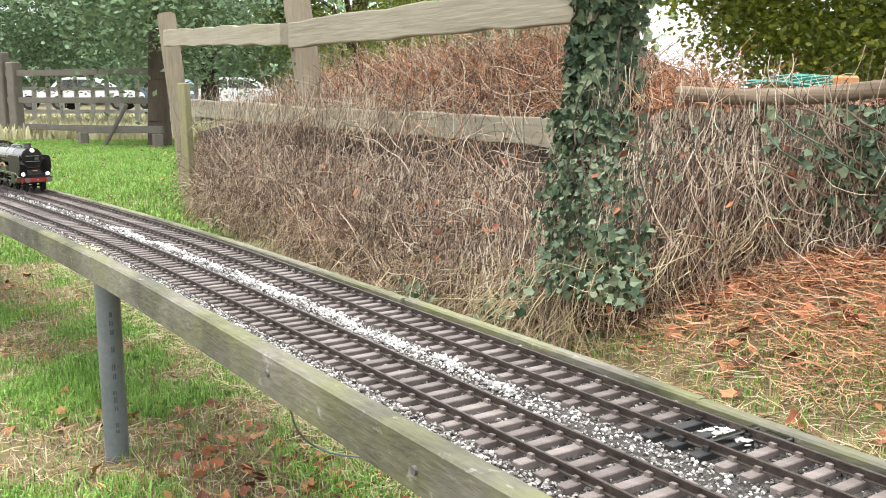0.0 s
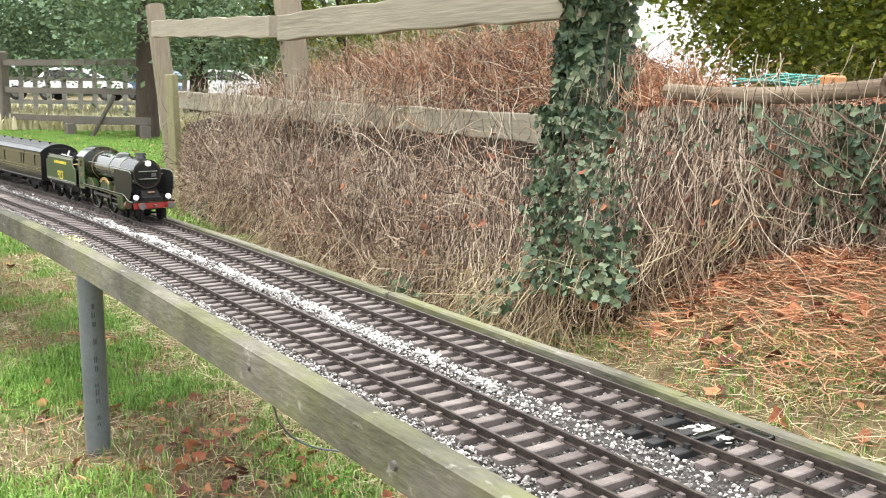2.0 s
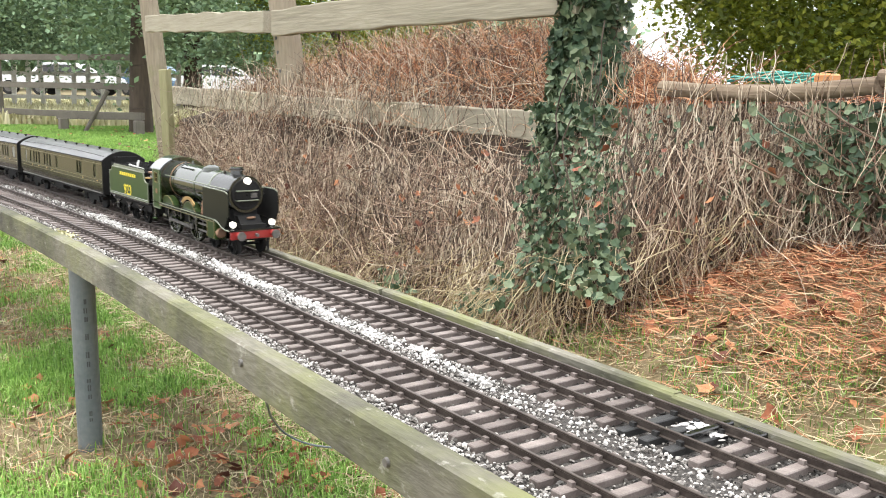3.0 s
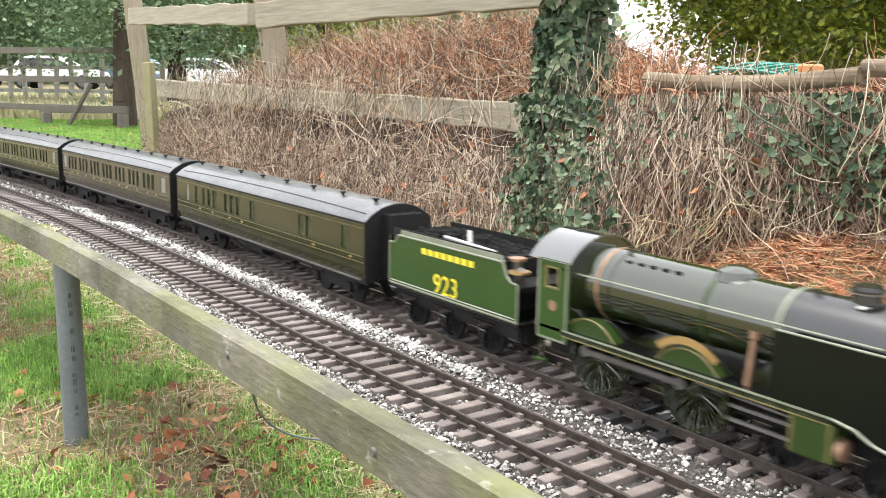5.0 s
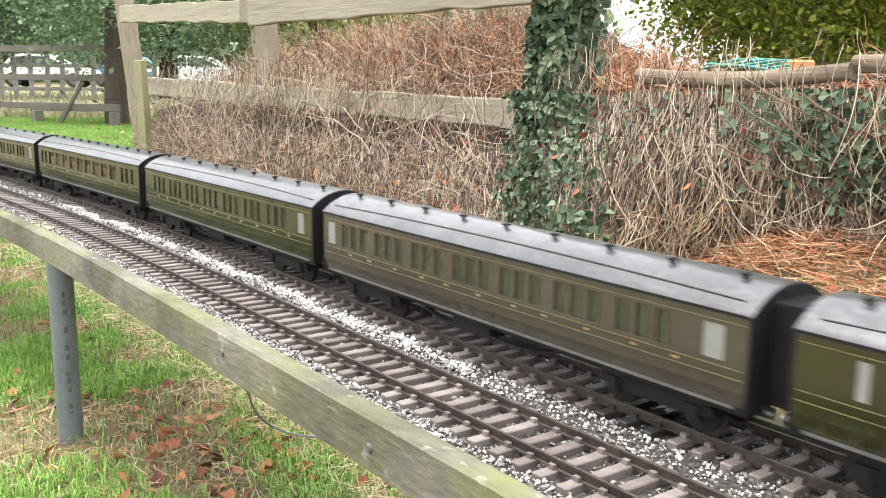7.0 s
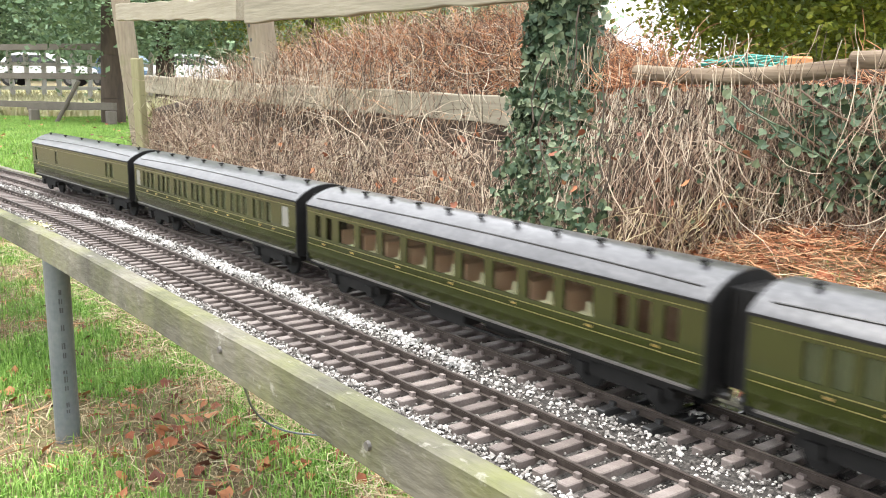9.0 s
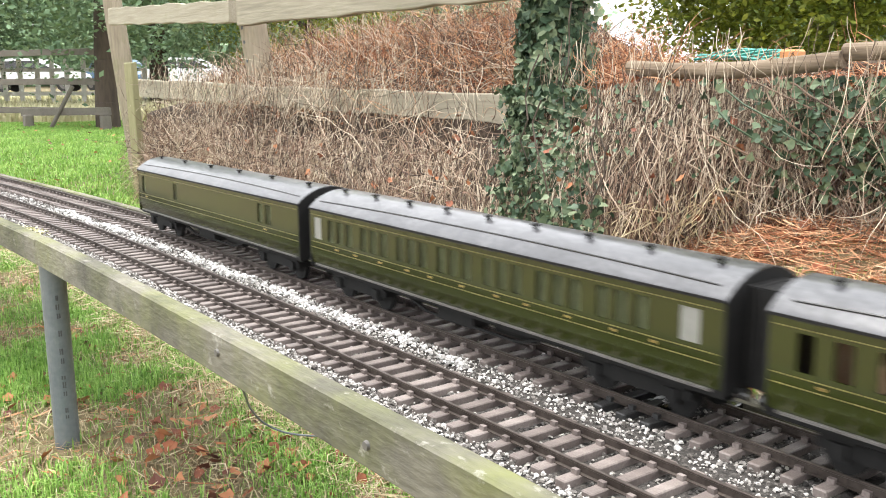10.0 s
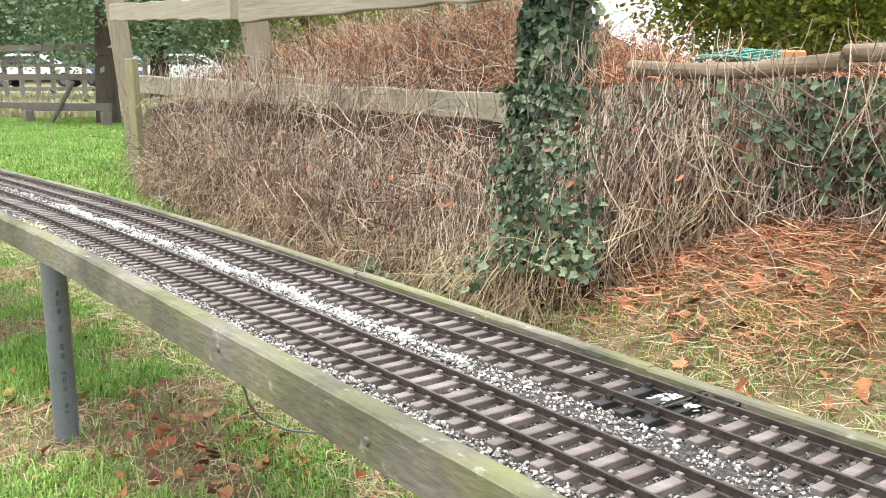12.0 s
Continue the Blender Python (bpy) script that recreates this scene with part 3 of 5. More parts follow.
                for a in (0, 2.0944, 4.1888):
                    V.append(tuple(p + (u * math.cos(a) + w2 * math.sin(a)) * rr))
            for i in range(n - 1):
                for j in range(3):
                    a, b = k + i * 3 + j, k + i * 3 + (j + 1) % 3
                    F.append((a, b, b + 3, a + 3))
        tagged(raw(name, V, F, material, hedge, label), kind="stuff")

    def curl(p, heading, length, n, jitter, droop):
        """A strand whose bend carries on from piece to piece, so that it curls instead of zigzagging."""
        pts = [p.copy()]
        d = heading.normalized()
        swing = Vector((rng.gauss(0, jitter), rng.gauss(0, jitter * 0.5), rng.gauss(0, jitter)))
        for i in range(n):
            swing = swing * 0.7 + Vector((rng.gauss(0, jitter), rng.gauss(0, jitter * 0.5), rng.gauss(0, jitter))) * 0.7
            d = (d + swing - Vector((0, 0, droop))).normalized()
            p = p + d * length / n
            pts.append(p.copy())
        return pts

    def hang(rng):
        x = rng.uniform(-5.05, 1.0) if rng.random() < 0.15 else rng.uniform(-4.9, -0.5) if rng.random() < 0.93 else rng.uniform(-1.65, -1.12)
        v = rng.uniform(0.15, 0.88) if x < -1.9 else rng.uniform(0.25, 1.1)
        p = hedge_point(x, v) + Vector((0, rng.uniform(-0.05, 0.05), 0))
        length = rng.uniform(0.06, 0.2) if rng.random() < 0.6 else rng.uniform(0.2, 0.42)
        return curl(p, Vector((rng.gauss(0, 0.45) if x < -1.7 else rng.gauss(-0.08, 0.25), -0.2, -1)), length, 9, 0.17, 0.09), rng.choice((rng.uniform(0.0006, 0.0012), rng.uniform(0.001, 0.002))) * (0.85 if x > -1.7 else 1)

    def tangle(rng):
        x = rng.uniform(-5.0, -0.4)
        v = rng.uniform(0.0, 2.0)
        if 0.85 < v < 1.4 and x < -1.9 and rng.random() < 0.8:
            v = rng.uniform(0.1, 0.82)
        p = hedge_point(x, v) + Vector((0, rng.uniform(-0.06, 0.03), 0))
        return curl(p, Vector((rng.uniform(-1, 1), rng.uniform(-0.5, 0.1), rng.uniform(-1, 0.7) - (1.6 if x > -1.75 else 0))), rng.uniform(0.05, 0.2), 8, 0.24, 0.06), rng.uniform(0.0006, 0.0017)

    def stout(rng):
        x = rng.uniform(-4.9, -1.95)
        p = hedge_point(x, rng.uniform(0.1, 1.9)) + Vector((0, rng.uniform(-0.08, -0.02), 0))
        return curl(p, Vector((rng.uniform(-1, 1), rng.uniform(-0.4, 0.2), rng.uniform(-1, 1))), rng.uniform(0.1, 0.36), 14, 0.17, 0.05), rng.uniform(0.0009, 0.0019)

    def rusty(rng):
        x = rng.uniform(-4.3, -1.5) if rng.random() < 0.95 else rng.uniform(-1.5, -0.4)
        v = rng.triangular(0.95, 2.1, 1.7) if x < -1.7 else rng.uniform(1.1, 2.1)
        p = hedge_point(x, v) + Vector((0, rng.uniform(-0.06, 0.03), 0.01))
        return curl(p, Vector((rng.uniform(-1, 1), rng.uniform(-0.6, 0.3), rng.uniform(-0.7, 0.5))), rng.uniform(0.04, 0.18), 6, 0.3, 0.06), rng.uniform(0.0008, 0.0018)

    def footing(rng):
        x = rng.uniform(-4.8, -1.3) if rng.random() < 0.7 else rng.uniform(-1.7, -1.12)
        p = hedge_point(x, rng.uniform(0.05, 0.4)) + Vector((0, rng.uniform(-0.1, 0.0), 0))
        return curl(p, Vector((rng.uniform(-.8, .8), -0.5, rng.uniform(-1, -0.1))), rng.uniform(0.06, 0.2), 7, 0.25, 0.12), rng.uniform(0.0007, 0.0014)

    strands("hanging_vine", 12500, "vine", hang, "pale brown hanging dead vines")
    strands("tangled_vine", 11000, "redvine", tangle, "tangled dead vines")
    def draped(rng):
        x = rng.triangular(-5.0, -1.95, -2.9) if rng.random() < 0.72 else rng.uniform(-1.75, -0.8)
        top = 0.60 if x < -1.85 else 0.665
        p = Vector((x, 1.652 + rng.uniform(-0.03, 0.0), top + rng.triangular(-0.12, 0.1, 0.0) - (0.05 if x > -1.85 else 0)))
        return curl(p, Vector((rng.gauss(0, 0.5 if x < -1.85 else 0.2), -0.1, -1)), rng.uniform(0.12, 0.4) * (1 if x < -1.85 else 0.5), 11, 0.2 if x < -1.85 else 0.12, 0.1), rng.uniform(0.0006, 0.0013)

    strands("draped_vine", 900, "vine", draped, "pale vines draped over the rails")
    def crest(rng):
        x = rng.uniform(-4.4, -1.9) if rng.random() < 0.96 else rng.uniform(-1.75, -1.1)
        p = hedge_point(x, rng.uniform(1.2, 2.0)) + Vector((0, rng.uniform(-0.08, 0.0), 0.01))
        return curl(p, Vector((rng.uniform(-1, 1), rng.uniform(-0.5, 0.2), rng.uniform(-0.6, 1.0))), rng.uniform(0.06, 0.26) * (1 if x < -1.8 else 0.4), 8, 0.22, 0.06), rng.uniform(0.0007, 0.0016)

    strands("crest_vine", 2600, "vine", crest, "pale dead stems over the bracken")
    strands("stout_stem", 700, "vine", stout, "stouter bleached stems")
    strands("bracken", 6500, "needles", rusty, "rust-brown dead bracken")
    strands("dry_grass_skirt", 1000, "straw", footing, "dry straw-coloured grass")
    # curled dead leaves caught in the hedge
    V, F = [], []
    for _ in range(620):
        x = rng.uniform(-4.0, -0.4)
        v = rng.choice((rng.uniform(0, 1), rng.uniform(1, 1.4), rng.uniform(1, 2)))
        leaf_at(V, F, hedge_point(x, v) + Vector((0, -0.04, 0)), rng, rng.uniform(0.01, 0.026), 1.2)
    tagged(raw("caught_leaves", V, F, "deadleaf", hedge, "curled rust-brown dead leaves"), kind="stuff")
    return hedge


def leaf_at(V, F, p, rng, size, tumble, facing=None):
    """A leaf with five points, folded along its rib."""
    if facing is None:
        m = Euler((rng.uniform(-tumble, tumble), rng.uniform(-tumble, tumble), rng.uniform(0, 6.3))).to_matrix()
    else:
        m = facing.to_track_quat("Z", "Y").to_matrix() @ Euler((rng.uniform(-tumble, tumble), rng.uniform(-tumble, tumble), rng.uniform(0, 6.3))).to_matrix()
    fold = rng.uniform(0.05, 0.35)
    k = len(V)
    for x, y in ((0, -0.5), (0.32, -0.45), (0.55, -0.05), (0.28, 0.12), (0, 0.62), (-0.28, 0.12), (-0.55, -0.05), (-0.32, -0.45)):
        V.append(tuple(p + m @ Vector((x * size, y * size, abs(x) * fold * size))))
    F += [(k, k + 1, k + 2, k + 3), (k, k + 3, k + 4), (k, k + 4, k + 5), (k, k + 5, k + 6, k + 7)]


build_hedge()


# ---- ivy ----
def build_ivy(name, label, places, count, size, seed):
    rng = random.Random(seed)
    ivy = empty(name, label, "ivy")
    V, F = [], []
    for _ in range(count):
        p, face = places(rng)
        leaf_at(V, F, p, rng, size * rng.uniform(0.5, 1.4) * (0.62 if p.y < 1.6 else 0.95), 0.85, face)
    tagged(raw("leaves", V, F, "ivy", ivy, "lobed dark green leaves"), kind="stuff")
    if name != "ivy_column":
        return ivy
    bm = B()
    for _ in range(14):
        p, face = places(rng)
        for _ in range(5):
            q = p + Vector((rng.uniform(-0.03, 0.03), rng.uniform(-0.01, 0.02), 0.05))
            rod(bm, p, q, 0.0022, 0.0018, 5)
            p = q
    tagged(part("climbing_stem", bm, "bark", ivy, "brown climbing stems"), kind="stuff")
    return ivy


def on_post(rng):
    z = rng.uniform(0.2, 1.14)
    a = rng.uniform(-3.5, 0.4)
    lump = 1 + 0.7 * noise.noise((z * 6, a * 1.3, 3))
    low = smoothstep(0.6, 0.1, z)
    x0 = -1.80 + 0.02 * low + 0.03 * math.sin(z * 7)
    r = 0.105 * lump * rng.uniform(0.7, 1.05)
    u = Vector((math.cos(a), math.sin(a), 0))
    p = Vector((x0, FENCE_Y - 0.02, z)) + u * r
    if z < 0.56:
        v = (z - 0.0) / 0.48
        for _ in range(3):
            y = hedge_point(p.x, min(1, v)).y - 0.05
            if y < p.y:
                p.x, p.y = p.x + 0.95 * (p.y - y), y
        p.y -= rng.uniform(0.02, 0.09)
    return p, (u * 0.8 + Vector((0, -0.5, 0.4))).normalized()


def on_right(rng):
    x = rng.triangular(-1.35, -0.2, -0.75)
    v = rng.uniform(0.15, 1.25)
    if rng.random() < 0.5:
        c = rng.choice(((-0.86, 0.85), (-0.95, 0.6), (-0.82, 0.45), (-1.05, 0.8), (-0.75, 1.0), (-1.45, 0.75), (-0.7, 0.6)))
        x, v = c[0] + rng.gauss(0, 0.07), c[1] + rng.gauss(0, 0.13)
    p = hedge_point(x, min(2, max(0, v))) + Vector((0, rng.uniform(-0.09, -0.02), 0))
    return p, Vector((rng.uniform(-.4, .2), -1, rng.uniform(0, 0.8))).normalized()


def on_foot(rng):
    c = rng.choice(((-2.02, 0.12), (-1.95, 0.15), (-1.62, 0.10), (-3.9, 0.1), (-1.5, 0.25)))
    p = hedge_point(c[0] + rng.gauss(0, 0.05), max(0, c[1] + rng.gauss(0, 0.05))) + Vector((0, rng.uniform(-0.08, -0.03), 0))
    return p, Vector((0.2, -1, rng.uniform(0.1, 0.8))).normalized()


def build_canes(ivy):
    rng = random.Random(45)
    for i in range(9):
        x, v = rng.uniform(-1.25, -0.75), rng.uniform(0.75, 1.2)
        pts = []
        for k in range(9):
            pts.append(hedge_point(x + 0.045 * k * (0.6 + 0.1 * i % 1), max(0.05, v - 0.085 * k)) + Vector((0, -0.07 - 0.02 * math.sin(k * 0.8), 0)))
        part("bramble_cane", pipe(B(), pts, 0.0022), "ivy" if i % 2 else "vine", ivy, "arching bramble cane")


build_ivy("ivy_column", "dark green ivy climbing a fence post", on_post, 4300, 0.026, 41)
build_canes(build_ivy("ivy_patch", "straggling ivy and bramble over the dead hedge", on_right, 1800, 0.019, 42))
build_ivy("ivy_seedlings", "small ivy shoots at the hedge foot", on_foot, 200, 0.03, 43)


# ---- grass, straw, needles and fallen leaves ----
def blades(name, label, category, places, height, width, material, seed, lie=0.25):
    """Blades that bend over: places is an array of x, y, z."""
    r = np.random.RandomState(seed)
    n = len(places)
    p = np.asarray(places, float)
    a = r.uniform(0, 6.283, n)
    h = height * r.uniform(0.45, 1.25, n)
    lean = r.normal(0, lie, n) + lie * 0.6
    w = width * r.uniform(0.6, 1.3, n) / 2
    d = np.c_[np.cos(a), np.sin(a), np.zeros(n)]
    s = np.c_[-np.sin(a), np.cos(a), np.zeros(n)]
    up = np.array([0, 0, 1.0])
    mid = p + up * (h * 0.6)[:, None] + d * (h * lean * 0.35)[:, None]
    tip = p + up * (h * np.clip(1 - np.abs(lean) * 0.45, 0.15, 1))[:, None] + d * (h * lean)[:, None]
    V = np.stack([p - s * w[:, None], p + s * w[:, None], mid + s * (w * 0.75)[:, None], mid - s * (w * 0.75)[:, None], tip], 1).reshape(-1, 3)
    k = np.arange(n) * 5
    F = [(i, i + 1, i + 2, i + 3) for i in k.tolist()] + [(i + 3, i + 2, i + 4) for i in k.tolist()]
    tagged(raw(name, V.tolist(), F, material), label, category, kind="stuff")


def scatter(n, x0, x1, y0, y1, seed, keep):
    r = np.random.RandomState(seed)
    out = []
    while len(out) < n:
        x, y = r.uniform(x0, x1), r.uniform(y0, y1)
        if r.rand() < keep(x, y):
            out.append((x, y, ground_z(x, y) - 0.005))
    return out


def lush(x, y):
    """How green the lawn is: patches of grass between bare, littered ground."""
    v = noise.noise((x * 2.3, y * 3.1, 9.0)) + 0.6 * noise.noise((x * 6, y * 7, 2.0))
    return min(1, max(0.06, 0.45 + 1.6 * v))


def far_lawn(x, y):
    return 1.0 if 0.12 * -x < y < 0.42 * -x else 0.0


def strip(x, y):
    return min(1, max(0.08, 0.5 + 1.3 * noise.noise((x * 3.1, y * 4.2, 5.0)))) * (1 - 0.85 * smoothstep(1.25, 1.6, y) * smoothstep(-2.2, -1.3, x))


blades("lawn_grass", "short bright green lawn grass in patches", "grass", scatter(95000, -3.7, -0.8, 0.05, 1.1, 51, lush), 0.026, 0.0022, "grass", 61, 0.55)
blades("lawn_straw", "dry straw and clippings on the lawn", "dry grass", scatter(11000, -3.7, -0.8, 0.05, 1.1, 52, lambda x, y: 1.05 - lush(x, y)), 0.024, 0.0018, "straw", 62, 1.3)
blades("distant_lawn", "green mown lawn beyond the track", "grass", scatter(120000, -13.0, -3.6, 0.5, 4.6, 53, far_lawn), 0.03, 0.006, "grass", 63, 0.5)
blades("meadow_grass", "tall pale meadow grass behind a fence", "grass", scatter(38000, -30, -13.0, 0.5, 9.5, 54, far_lawn), 0.2, 0.045, "meadow", 64, 0.35)
blades("bank_grass", "rough green grass between track and hedge", "grass", scatter(26000, -3.4, 0.2, 0.62, 1.7, 55, strip), 0.032, 0.0022, "grass", 65, 0.7)
blades("bank_straw", "dry straw between track and hedge", "dry grass", scatter(7000, -3.6, 0.2, 0.62, 1.75, 56, lambda x, y: 1.0), 0.04, 0.002, "straw", 66, 1.1)


def pine(x, y):
    return smoothstep(1.2, 1.6, y + 0.12 * noise.noise((x * 4, y * 4, 8))) * smoothstep(-2.3, -1.4, x) + 0.06


def litter(name, label, category, places, length, width, material, seed, rise=0.02):
    """Long thin straws that lie across one another."""
    r = np.random.RandomState(seed)
    p = np.asarray(places, float)
    n = len(p)
    p[:, 2] += r.uniform(0.004, rise, n)
    a = r.uniform(0, 6.283, n)
    tilt = r.normal(0, 0.16, n)
    L = length * r.uniform(0.4, 1.4, n)
    d = np.c_[np.cos(a), np.sin(a), tilt] * L[:, None] / 2
    s = np.c_[-np.sin(a), np.cos(a), r.normal(0, 0.5, n)] * (width * r.uniform(0.5, 1.2, n) / 2)[:, None]
    bow = np.c_[-np.sin(a), np.cos(a), np.full(n, 0.35)] * (L * r.normal(0, 0.2, n))[:, None]
    V = np.stack([p - d - s * 0.5, p - d + s * 0.5, p + bow + s, p + bow - s, p + d + s * 0.3, p + d - s * 0.3], 1).reshape(-1, 3)
    F = []
    for i in range(0, n * 6, 6):
        F += [(i, i + 1, i + 2, i + 3), (i + 3, i + 2, i + 4, i + 5)]
    tagged(raw(name, V.tolist(), F, material), label, category, kind="stuff")


litter("needle_litter", "rust-red needle and bracken litter on the bank", "leaf litter", scatter(32000, -2.6, 0.3, 0.75, 1.95, 57, pine), 0.06, 0.002, "needles", 67, 0.035)
litter("straw_litter", "bleached straw lying on the rough grass", "leaf litter", scatter(44000, -3.4, 0.3, 0.62, 1.8, 58, lambda x, y: 1.05 - 0.75 * pine(x, y)), 0.055, 0.0018, "straw", 68, 0.025)
litter("lawn_litter", "brown straw and twigs lying on the lawn", "leaf litter", scatter(6500, -3.7, -0.8, 0.05, 1.1, 59, lambda x, y: 1.05 - lush(x, y)), 0.05, 0.002, "straw", 69, 0.012)
litter("red_litter", "rust-brown needles lying on the lawn", "leaf litter", scatter(2500, -3.7, -0.8, 0.05, 1.1, 60, lambda x, y: 1.0 - lush(x, y)), 0.045, 0.003, "needles", 70, 0.012)


def build_fallen():
    rng = random.Random(71)
    V, F = [], []
    spots = [(-1.33, 0.42), (-1.25, 0.52), (-1.55, 0.5), (-1.75, 0.42), (-1.35, 0.62), (-2.1, 0.55), (-1.15, 0.68)]
    for i in range(230):
        if i < 150:
            c = rng.choice(spots)
            x, y = c[0] + rng.gauss(0, 0.10), c[1] + rng.gauss(0, 0.07)
        else:
            x, y = rng.uniform(-3.6, -0.8), rng.uniform(0.1, 1.1)
        leaf_at(V, F, Vector((x, y, ground_z(x, y) + 0.006)), rng, rng.uniform(0.012, 0.03), 0.8)
    tagged(raw("fallen_leaves", V, F, "deadleaf"), "curled rust-brown fallen leaves on the lawn", "fallen leaves", kind="stuff")
    V, F = [], []
    for _ in range(210):
        x, y = rng.triangular(-1.8, -0.1, -1.0), rng.triangular(1.15, 1.85, 1.6)
        leaf_at(V, F, Vector((x, y, ground_z(x, y) + 0.012)), rng, rng.uniform(0.016, 0.042), 0.9)
    tagged(raw("bank_leaves", V, F, "deadleaf"), "large curled orange-brown leaves on the bank", "fallen leaves", kind="stuff")
    V, F = [], []
    for _ in range(200):
        x, y = rng.uniform(-12, -4), rng.uniform(0.8, 4)
        leaf_at(V, F, Vector((x, y, ground_z(x, y) + 0.025)), rng, rng.uniform(0.02, 0.04), 0.5)
    tagged(raw("distant_leaves", V, F, "deadleaf"), "scattered brown leaves on the distant lawn", "fallen leaves", kind="stuff")


build_fallen()


# ---- log rail, netting and box behind the hedge ----
def log(name, pts, r, label):
    bm = B()
    n = 12
    rings = []
    for i, p in enumerate(pts):
        p = Vector(p)
        d = (Vector(pts[min(i + 1, len(pts) - 1)]) - Vector(pts[max(i - 1, 0)])).normalized()
        u = d.cross(Vector((0, 0, 1))).normalized()
        v = u.cross(d)
        rings.append([bm.verts.new(p + (u * math.cos(a) + v * math.sin(a)) * r * (1 + 0.12 * noise.noise((p.x * 9, a * 2, 3)))) for a in (6.2832 * j / n for j in range(n))])
    for a, b in zip(rings, rings[1:]):
        for j in range(n):
            bm.faces.new((a[j], a[(j + 1) % n], b[(j + 1) % n], b[j]))
    bm.faces.new(rings[0][::-1])
    bm.faces.new(rings[-1])
    bmesh.ops.recalc_face_normals(bm, faces=bm.faces)
    return tagged(part(name, bm, "log", smooth=True), label, "rail")


log("log_rail", [(-1.52 + 0.06 * i, 1.70, 0.606 - 0.014 * math.sin(i / 9 * 3.14) + 0.0012 * i) for i in range(10)], 0.018, "bowed weathered log rail draped with dead vines")
log("log_rail", [(-0.985 + 0.12 * i, 1.715, 0.630 + 0.002 * i) for i in range(10)], 0.018, "weathered log rail joining at the ivy")
net = B()
for i in range(7):
    z = 0.630 + 0.003 * i
    for j in range(5):
        a = -1.66 + 0.055 * j
        rod(net, (a, 2.12 + 0.012 * i, z + 0.008 * math.sin(j + i)), (a + 0.055, 2.12 + 0.012 * i, z + 0.008 * math.sin(j + 1 + i)), 0.004, n=5, caps=False)
tagged(part("garden_netting", net, "tealnet"), "crumpled teal garden netting behind the hedge", "netting")
stand = B()
box(stand, -1.75, -0.6, 2.08, 2.5, 0.0, 0.622, 0.01)
tagged(part("timber_planter", stand, "gapshade"), "dark earth-filled planter behind the hedge", "planter")
tagged(part("clay_block", box(B(), -1.385, -1.345, 2.10, 2.16, 0.620, 0.650, 0.005), "orange"), "orange clay block behind the hedge", "block")


# ---- white spill and black lever beside the far rail ----
def build_spill():
    rng = random.Random(5)
    bm = B()
    for _ in range(90):
        m = Matrix.Translation((-0.440 + rng.gauss(0, 0.009), LINE_Y + rng.triangular(0.0, 0.034, 0.012), RAIL_TOP - 0.0075 + rng.uniform(-0.002, 0.002))) @ Euler((0, 0, rng.uniform(0, 3))).to_matrix().to_4x4() @ Matrix.Diagonal((rng.uniform(.001, .005), rng.uniform(.001, .0035), rng.uniform(.0004, .0011), 1))
        bmesh.ops.create_icosphere(bm, subdivisions=2, radius=1, matrix=m)
    tagged(part("white_spill", bm, "white", smooth=True), "dried white spill across the black sleepers", "spill")
    lever = empty("track_lever", "black metal lever box beside the far rail", "lever", loc=(-0.414, LINE_Y + 0.034, RAIL_TOP))
    part("lever_box", box(B(), -0.011, 0.011, 0.002, 0.016, -0.012, -0.005, 0.001), "black", lever)
    part("lever_arm", box(B(), -0.02, -0.014, -0.05, 0.004, -0.006, -0.002, 0.001), "black", lever)


build_spill()


def tube(name, pts, r, material, label, category):
    bm = B()
    pipe(bm, pts, r, 8)
    return tagged(part(name, bm, material, smooth=True), label, category)


def bend(pts, n=6):
    """A smooth line through the points."""
    out = []
    q = [Vector(p) for p in pts]
    q = [q[0] * 2 - q[1]] + q + [q[-1] * 2 - q[-2]]
    for i in range(1, len(q) - 2):
        for k in range(n):
            t = k / n
            out.append(0.5 * ((2 * q[i]) + (q[i + 1] - q[i - 1]) * t + (2 * q[i - 1] - 5 * q[i] + 4 * q[i + 1] - q[i + 2]) * t * t + (3 * q[i] - q[i - 1] - 3 * q[i + 1] + q[i + 2]) * t ** 3))
    return out + [q[-2]]


CABLE = [(-0.864, 0.355, 0.302), (-0.858, 0.36, 0.291), (-0.843, 0.365, 0.287), (-1.041, 0.462, 0.2), (-1.223, 0.553, 0.1), (-1.27, 0.599, 0.05), (-1.255, 0.635, 0.03), (-1.219, 0.692, 0.022)]
tube("loose_cable", bend(CABLE), 0.0017, "pvc", "thin grey cable hanging from the trackbed to the grass", "cable")
V_, F_ = [], []
rng_m = random.Random(91)
for _ in range(60):
    x, y, h = on_line(-1.62 + rng_m.gauss(0, 0.03), NEAR + 0.034 + rng_m.gauss(0, 0.006))
    leaf_at(V_, F_, Vector((x, y, RAIL_TOP - 0.006 + rng_m.uniform(0, 0.006))), rng_m, 0.0055, 0.9)
tagged(raw("moss_tuft", V_, F_, "meadow"), "tuft of yellow-green moss on the ballast", "moss", kind="stuff")


# ---- far fences ----
def build_far_fence():
    f = empty("paddock_fence", "dark weathered three-rail paddock fence across the lawn", "fence")
    a, b = Vector((-16.4, 0.6, 0)), Vector((-11.2, 3.45, 0))
    d = (b - a).normalized()
    turn = Matrix.Rotation(math.atan2(d.y, d.x), 4, "Z")
    for i, u in enumerate((0.0, 1.9, 3.10, 3.32)):
        p = a + d * u
        m = Matrix.Translation(p) @ turn
        bm = box(B(), -0.075, 0.075, -0.07, 0.07, -0.2, 1.18 if i < 3 else 1.05, 0.015, None)
